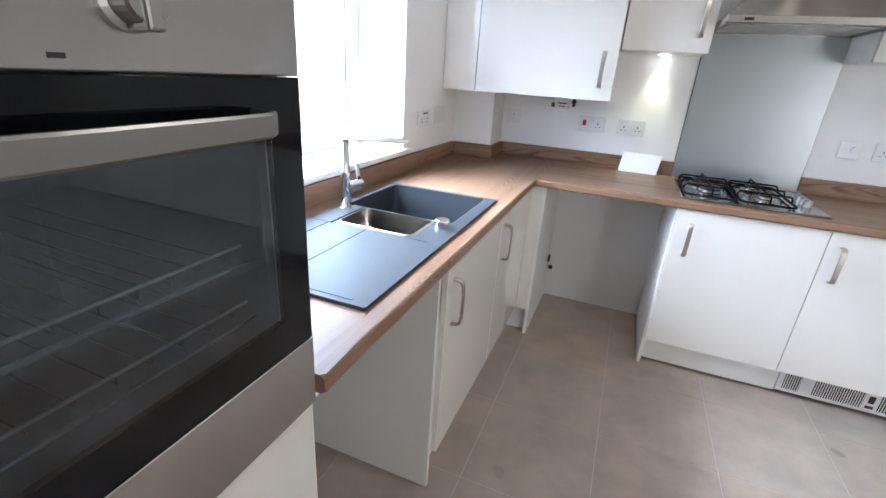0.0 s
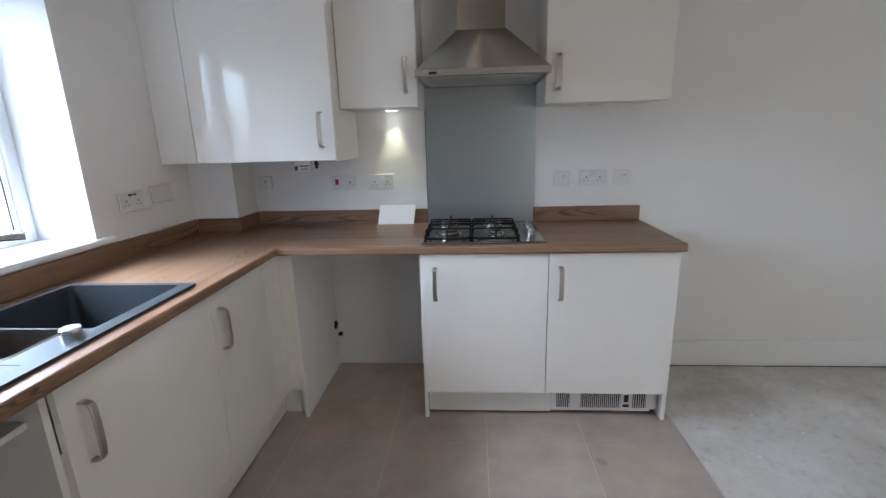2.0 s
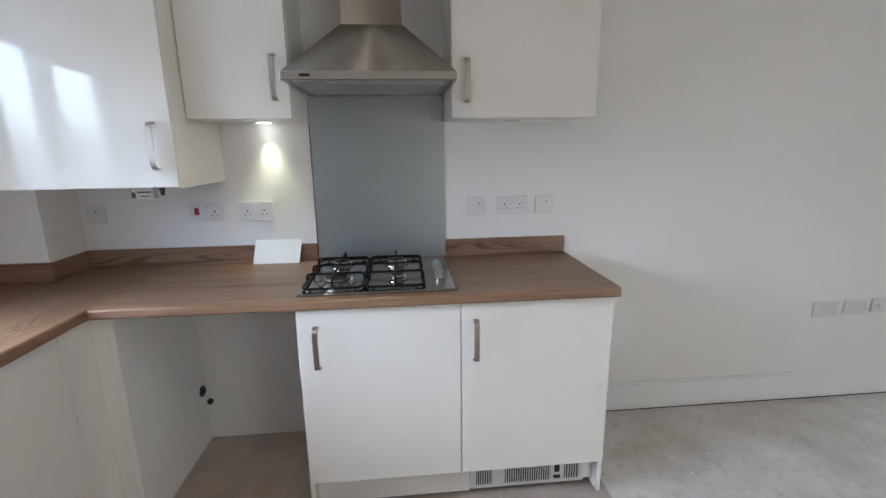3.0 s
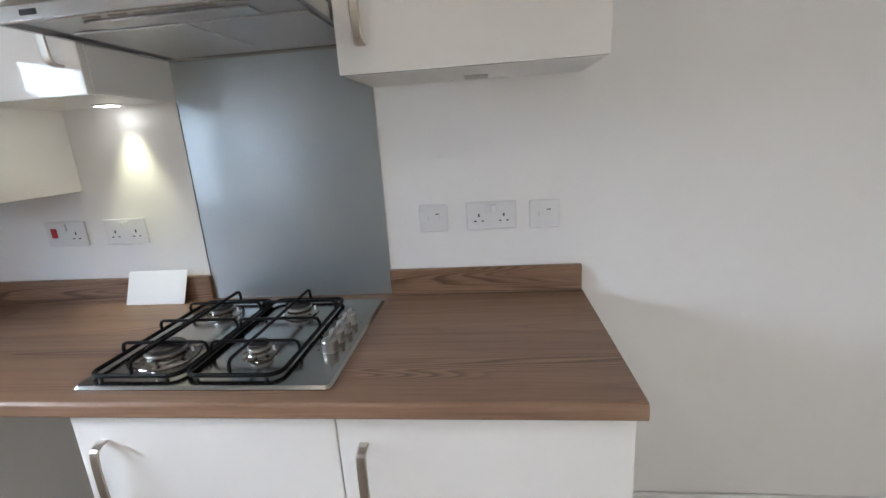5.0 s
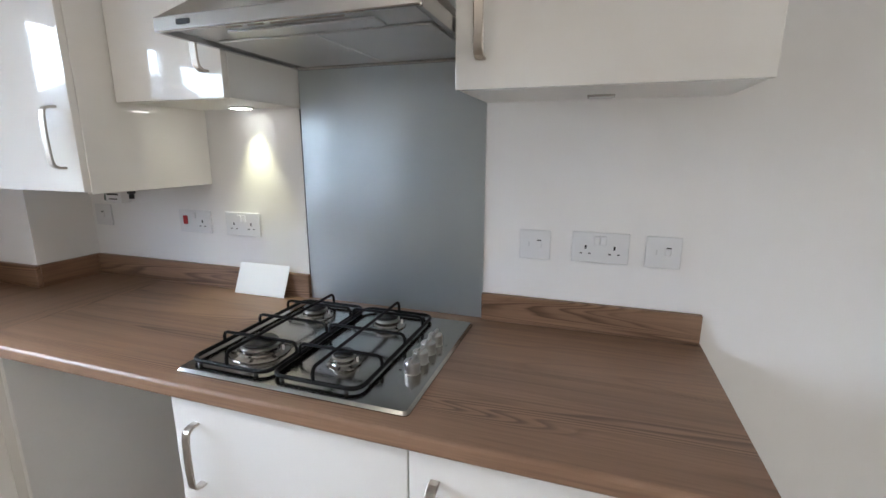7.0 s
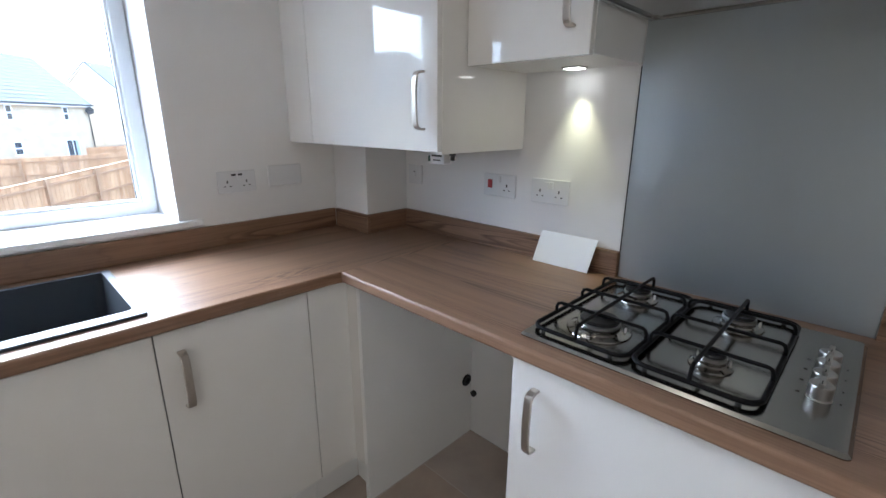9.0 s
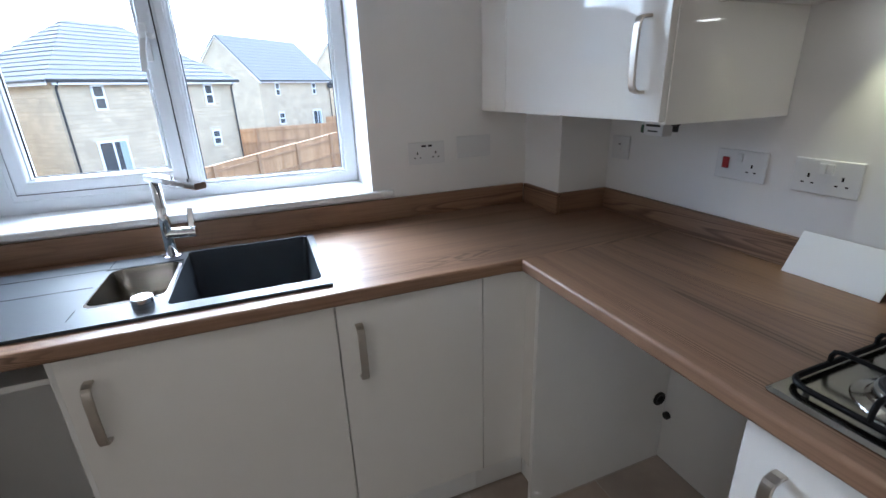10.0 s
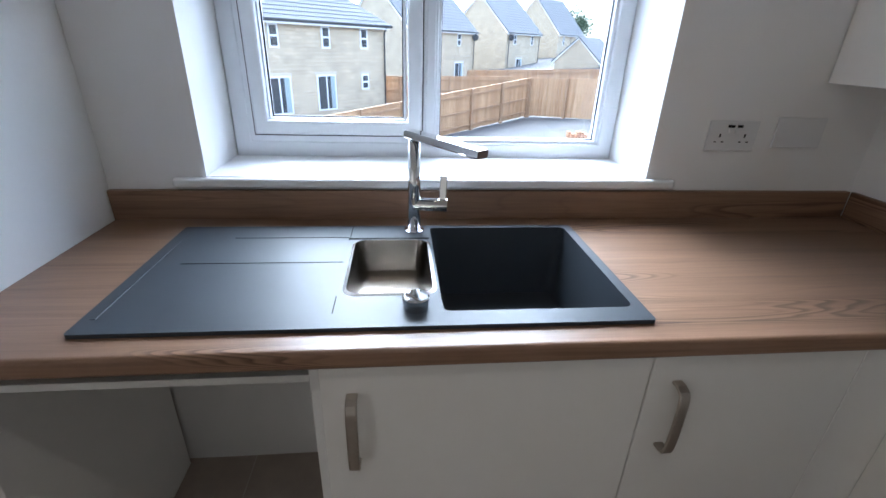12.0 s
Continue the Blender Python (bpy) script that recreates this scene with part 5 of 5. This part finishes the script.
def fence(p, q, zp, zq, height, text, board=0.14, gap=0.0, posts=1.8, rails=True, hit_miss=False, back=False):
    """A timber fence from p to q; its top runs from zp to zq."""
    p, q = Vector((*p, 0)), Vector((*q, 0))
    d = q - p
    L = d.length
    u = d.normalized()
    n = Vector((-u.y, u.x, 0))
    if (n.x < 0) != back:
        n = -n
    f = thing("fence", (p.x, p.y, zp - height), text, "fence", "timber garden fences")

    def bar(bm, s0, s1, n0, n1, z0a, z0b, z1a, z1b):
        c = []
        for zz in ((z0a, z0b), (z1a, z1b)):
            for s, m in ((s0, n0), (s1, n0), (s1, n1), (s0, n1)):
                c.append(bm.verts.new(p + u * s + n * m + Vector((0, 0, zz[0] if s == s0 else zz[1]))))
        for k in ((3, 2, 1, 0), (4, 5, 6, 7), (0, 1, 5, 4), (1, 2, 6, 5), (2, 3, 7, 6), (3, 0, 4, 7)):
            bm.faces.new([c[i] for i in k])

    top = lambda s: zp + (zq - zp) * s / L
    b = bmesh.new()
    s = 0.0
    k = 0
    while s < L - 0.02:
        e = min(L, s + board * 0.94)
        t = top(s) + 0.012 * math.sin(k * 2.7)
        off = 0.045 if hit_miss and k % 2 else 0.0
        bar(b, s, e, -0.012 + off, 0.008 + off, t - height, t - height, t, t)
        s += board + gap
        k += 1
    tagged(part("boards", b, TIMBER, f), kind="stuff")
    if rails:
        for drop in (0.18, height * 0.5, height - 0.25):
            b = bmesh.new()
            bar(b, 0, L, 0.010, 0.085, top(0) - drop - 0.08, top(L) - drop - 0.08, top(0) - drop, top(L) - drop)
            part("rail", b, POSTWOOD, f)
        b = bmesh.new()
        bar(b, 0, L, -0.03, 0.05, top(0) + 0.005, top(L) + 0.005, top(0) + 0.035, top(L) + 0.035)
        part("capping", b, TIMBER, f)
    m = max(1, round(L / posts))
    for i in range(m + 1):
        s = L * i / m
        b = bmesh.new()
        bar(b, s - 0.065, s + 0.065, 0.0, 0.15, top(s) - height - 0.6, top(s) - height - 0.6, top(s) + 0.03, top(s) + 0.03)
        part("post", b, POSTWOOD, f)


fence((-14.6, -8.0), (-22.5, 5.0), -1.75, -0.1, 1.8, "brown timber fence with posts and rails stepping up the slope")
fence((-22.5, 5.0), (-19.6, 8.0), -0.1, 0.15, 1.8, "reddish brown close-board timber fence", rails=False)
fence((-19.6, 8.0), (-17.2, 12.2), 0.15, 0.65, 1.75, "slatted brown timber fence with gaps between boards", gap=0.05, hit_miss=True)
fence((-17.2, 12.2), (-8.0, 12.6), 0.68, 0.95, 1.85, "bright orange-brown close-board timber fence", board=0.12, back=True)
fence((-0.5, -8.7), (-14.6, -8.0), 1.65, -1.75, 1.8, "brown timber party fence mirrored in the gloss doors")
fence((-32.8, -3.2), (-31.0, 7.0), -0.85, -0.55, 1.8, "distant brown timber fence")
fence((-40.5, 4.4), (-36.0, 17.5), -0.7, 0.0, 1.8, "distant brown timber fence behind the yard")

# loose orange bricks left stacked in the yard
brick_stack = thing("brick_stack", (-15.3, 5.05, ground_height(-15.3, 5.05)), "small stack of orange bricks on the tarmac yard", "bricks")
ORANGE = speckled("orange_brick", (0.50, 0.26, 0.14), 0.85, 30, 0.15)
base_z = ground_height(-15.3, 5.05)
for layer in range(4):
    for k in range(5):
        if layer == 3 and k in (1, 4):
            continue
        y0 = 4.65 + k * 0.16 + 0.02 * math.sin(layer * 2.1 + k)
        part("brick", B(-15.45, -15.23, y0, y0 + 0.105, base_z - 0.03 + layer * 0.08, base_z + 0.04 + layer * 0.08), ORANGE, brick_stack)

# a far tree behind the houses
tree = thing("tree", (-92.0, 31.6, -2.0), "dark green broadleaf tree in the distance", "tree")
b = tube(bmesh.new(), [(-92, 31.6, -2.5), (-92.2, 31.7, 0.5), (-91.8, 31.5, 4.6)], [0.4, 0.3, 0.15], 8)
rng = random.Random(5)
for k in range(6):
    a = k * 1.05
    tube(b, [(-92.1, 31.6, 1.0 + 0.3 * k), (-92 + 1.2 * math.cos(a), 31.6 + 1.2 * math.sin(a), 2.8 + 0.4 * k), (-92 + 2.0 * math.cos(a), 31.6 + 2.0 * math.sin(a), 4.2 + 0.5 * k)], [0.14, 0.09, 0.04], 6)
part("trunk", b, BARK, tree)
verts, faces = [], []
for k in range(4200):
    d = Vector((rng.gauss(0, 1), rng.gauss(0, 1), rng.gauss(0, 0.75)))
    c = Vector((-92, 31.6, 5.2)) + d.normalized() * (0.7 + 3.0 * rng.random() ** 0.5) * (1 + 0.3 * math.sin(3 * d.x + 2 * d.y))
    n = Vector((rng.gauss(0, 1), rng.gauss(0, 1), rng.gauss(0, 1))).normalized()
    a = n.orthogonal().normalized() * 0.21
    e = n.cross(a)
    i = len(verts)
    verts += [c - a, c + e * 0.6, c + a, c - e * 0.6]
    faces.append((i, i + 1, i + 2, i + 3))
me = bpy.data.meshes.new("crown")
me.from_pydata([tuple(v - Vector((-92.0, 31.6, -2.0))) for v in verts], [], faces)
me.materials.append(LEAF)
crown = new("crown", me)
crown.parent = tree

# plaster crumbs left on the screed
rng = random.Random(11)
verts, faces = [], []
for k in range(90):
    x, y = 2.56 + 2.6 * rng.random(), -0.03 - 1.9 * rng.random() ** 2
    r = 0.003 + 0.007 * rng.random() ** 2
    i = len(verts)
    for a in range(5):
        q = 2 * math.pi * (a + 0.6 * rng.random()) / 5
        verts.append((x + r * math.cos(q), y + r * math.sin(q), -0.0062))
    verts.append((x, y, -0.006 + r * 0.5))
    faces += [(i + a, i + (a + 1) % 5, i + 5) for a in range(5)]
me = bpy.data.meshes.new("plaster_crumbs")
me.from_pydata(verts, [], faces)
me.materials.append(PAPER)
tagged(new("plaster_crumbs", me), "small white plaster crumbs scattered on the screed", "debris", kind="stuff")

# ---------------- floor tiles ----------------
tile_me = {}
rows_y = [(-0.755 - (k + 1) * PITCH, -0.755 - k * PITCH) for k in range(-2, 10)]
for i in range(6):
    xa, xb = TILE_EDGE - 0.003 - (i + 1) * PITCH, TILE_EDGE - 0.003 - i * PITCH
    xa = max(xa, -0.02)
    for ya, yb in rows_y:
        ya, yb = max(ya, YS), min(yb, 0.0)
        if yb - ya < 0.02 or xb - xa < 0.02:
            continue
        key = (round(xb - xa, 3), round(yb - ya, 3))
        if key not in tile_me:
            b = B(0.0015, xb - xa - 0.0015, 0.0015, yb - ya - 0.0015, -0.010, 0.0, 0.0006, 1)
            tile_me[key] = bpy.data.meshes.new("tile")
            b.to_mesh(tile_me[key])
            b.free()
            tile_me[key].materials.append(TILE)
        t = new("tile", tile_me[key])
        t.location = (xa, ya, 0)
        t.parent = floor_tiled
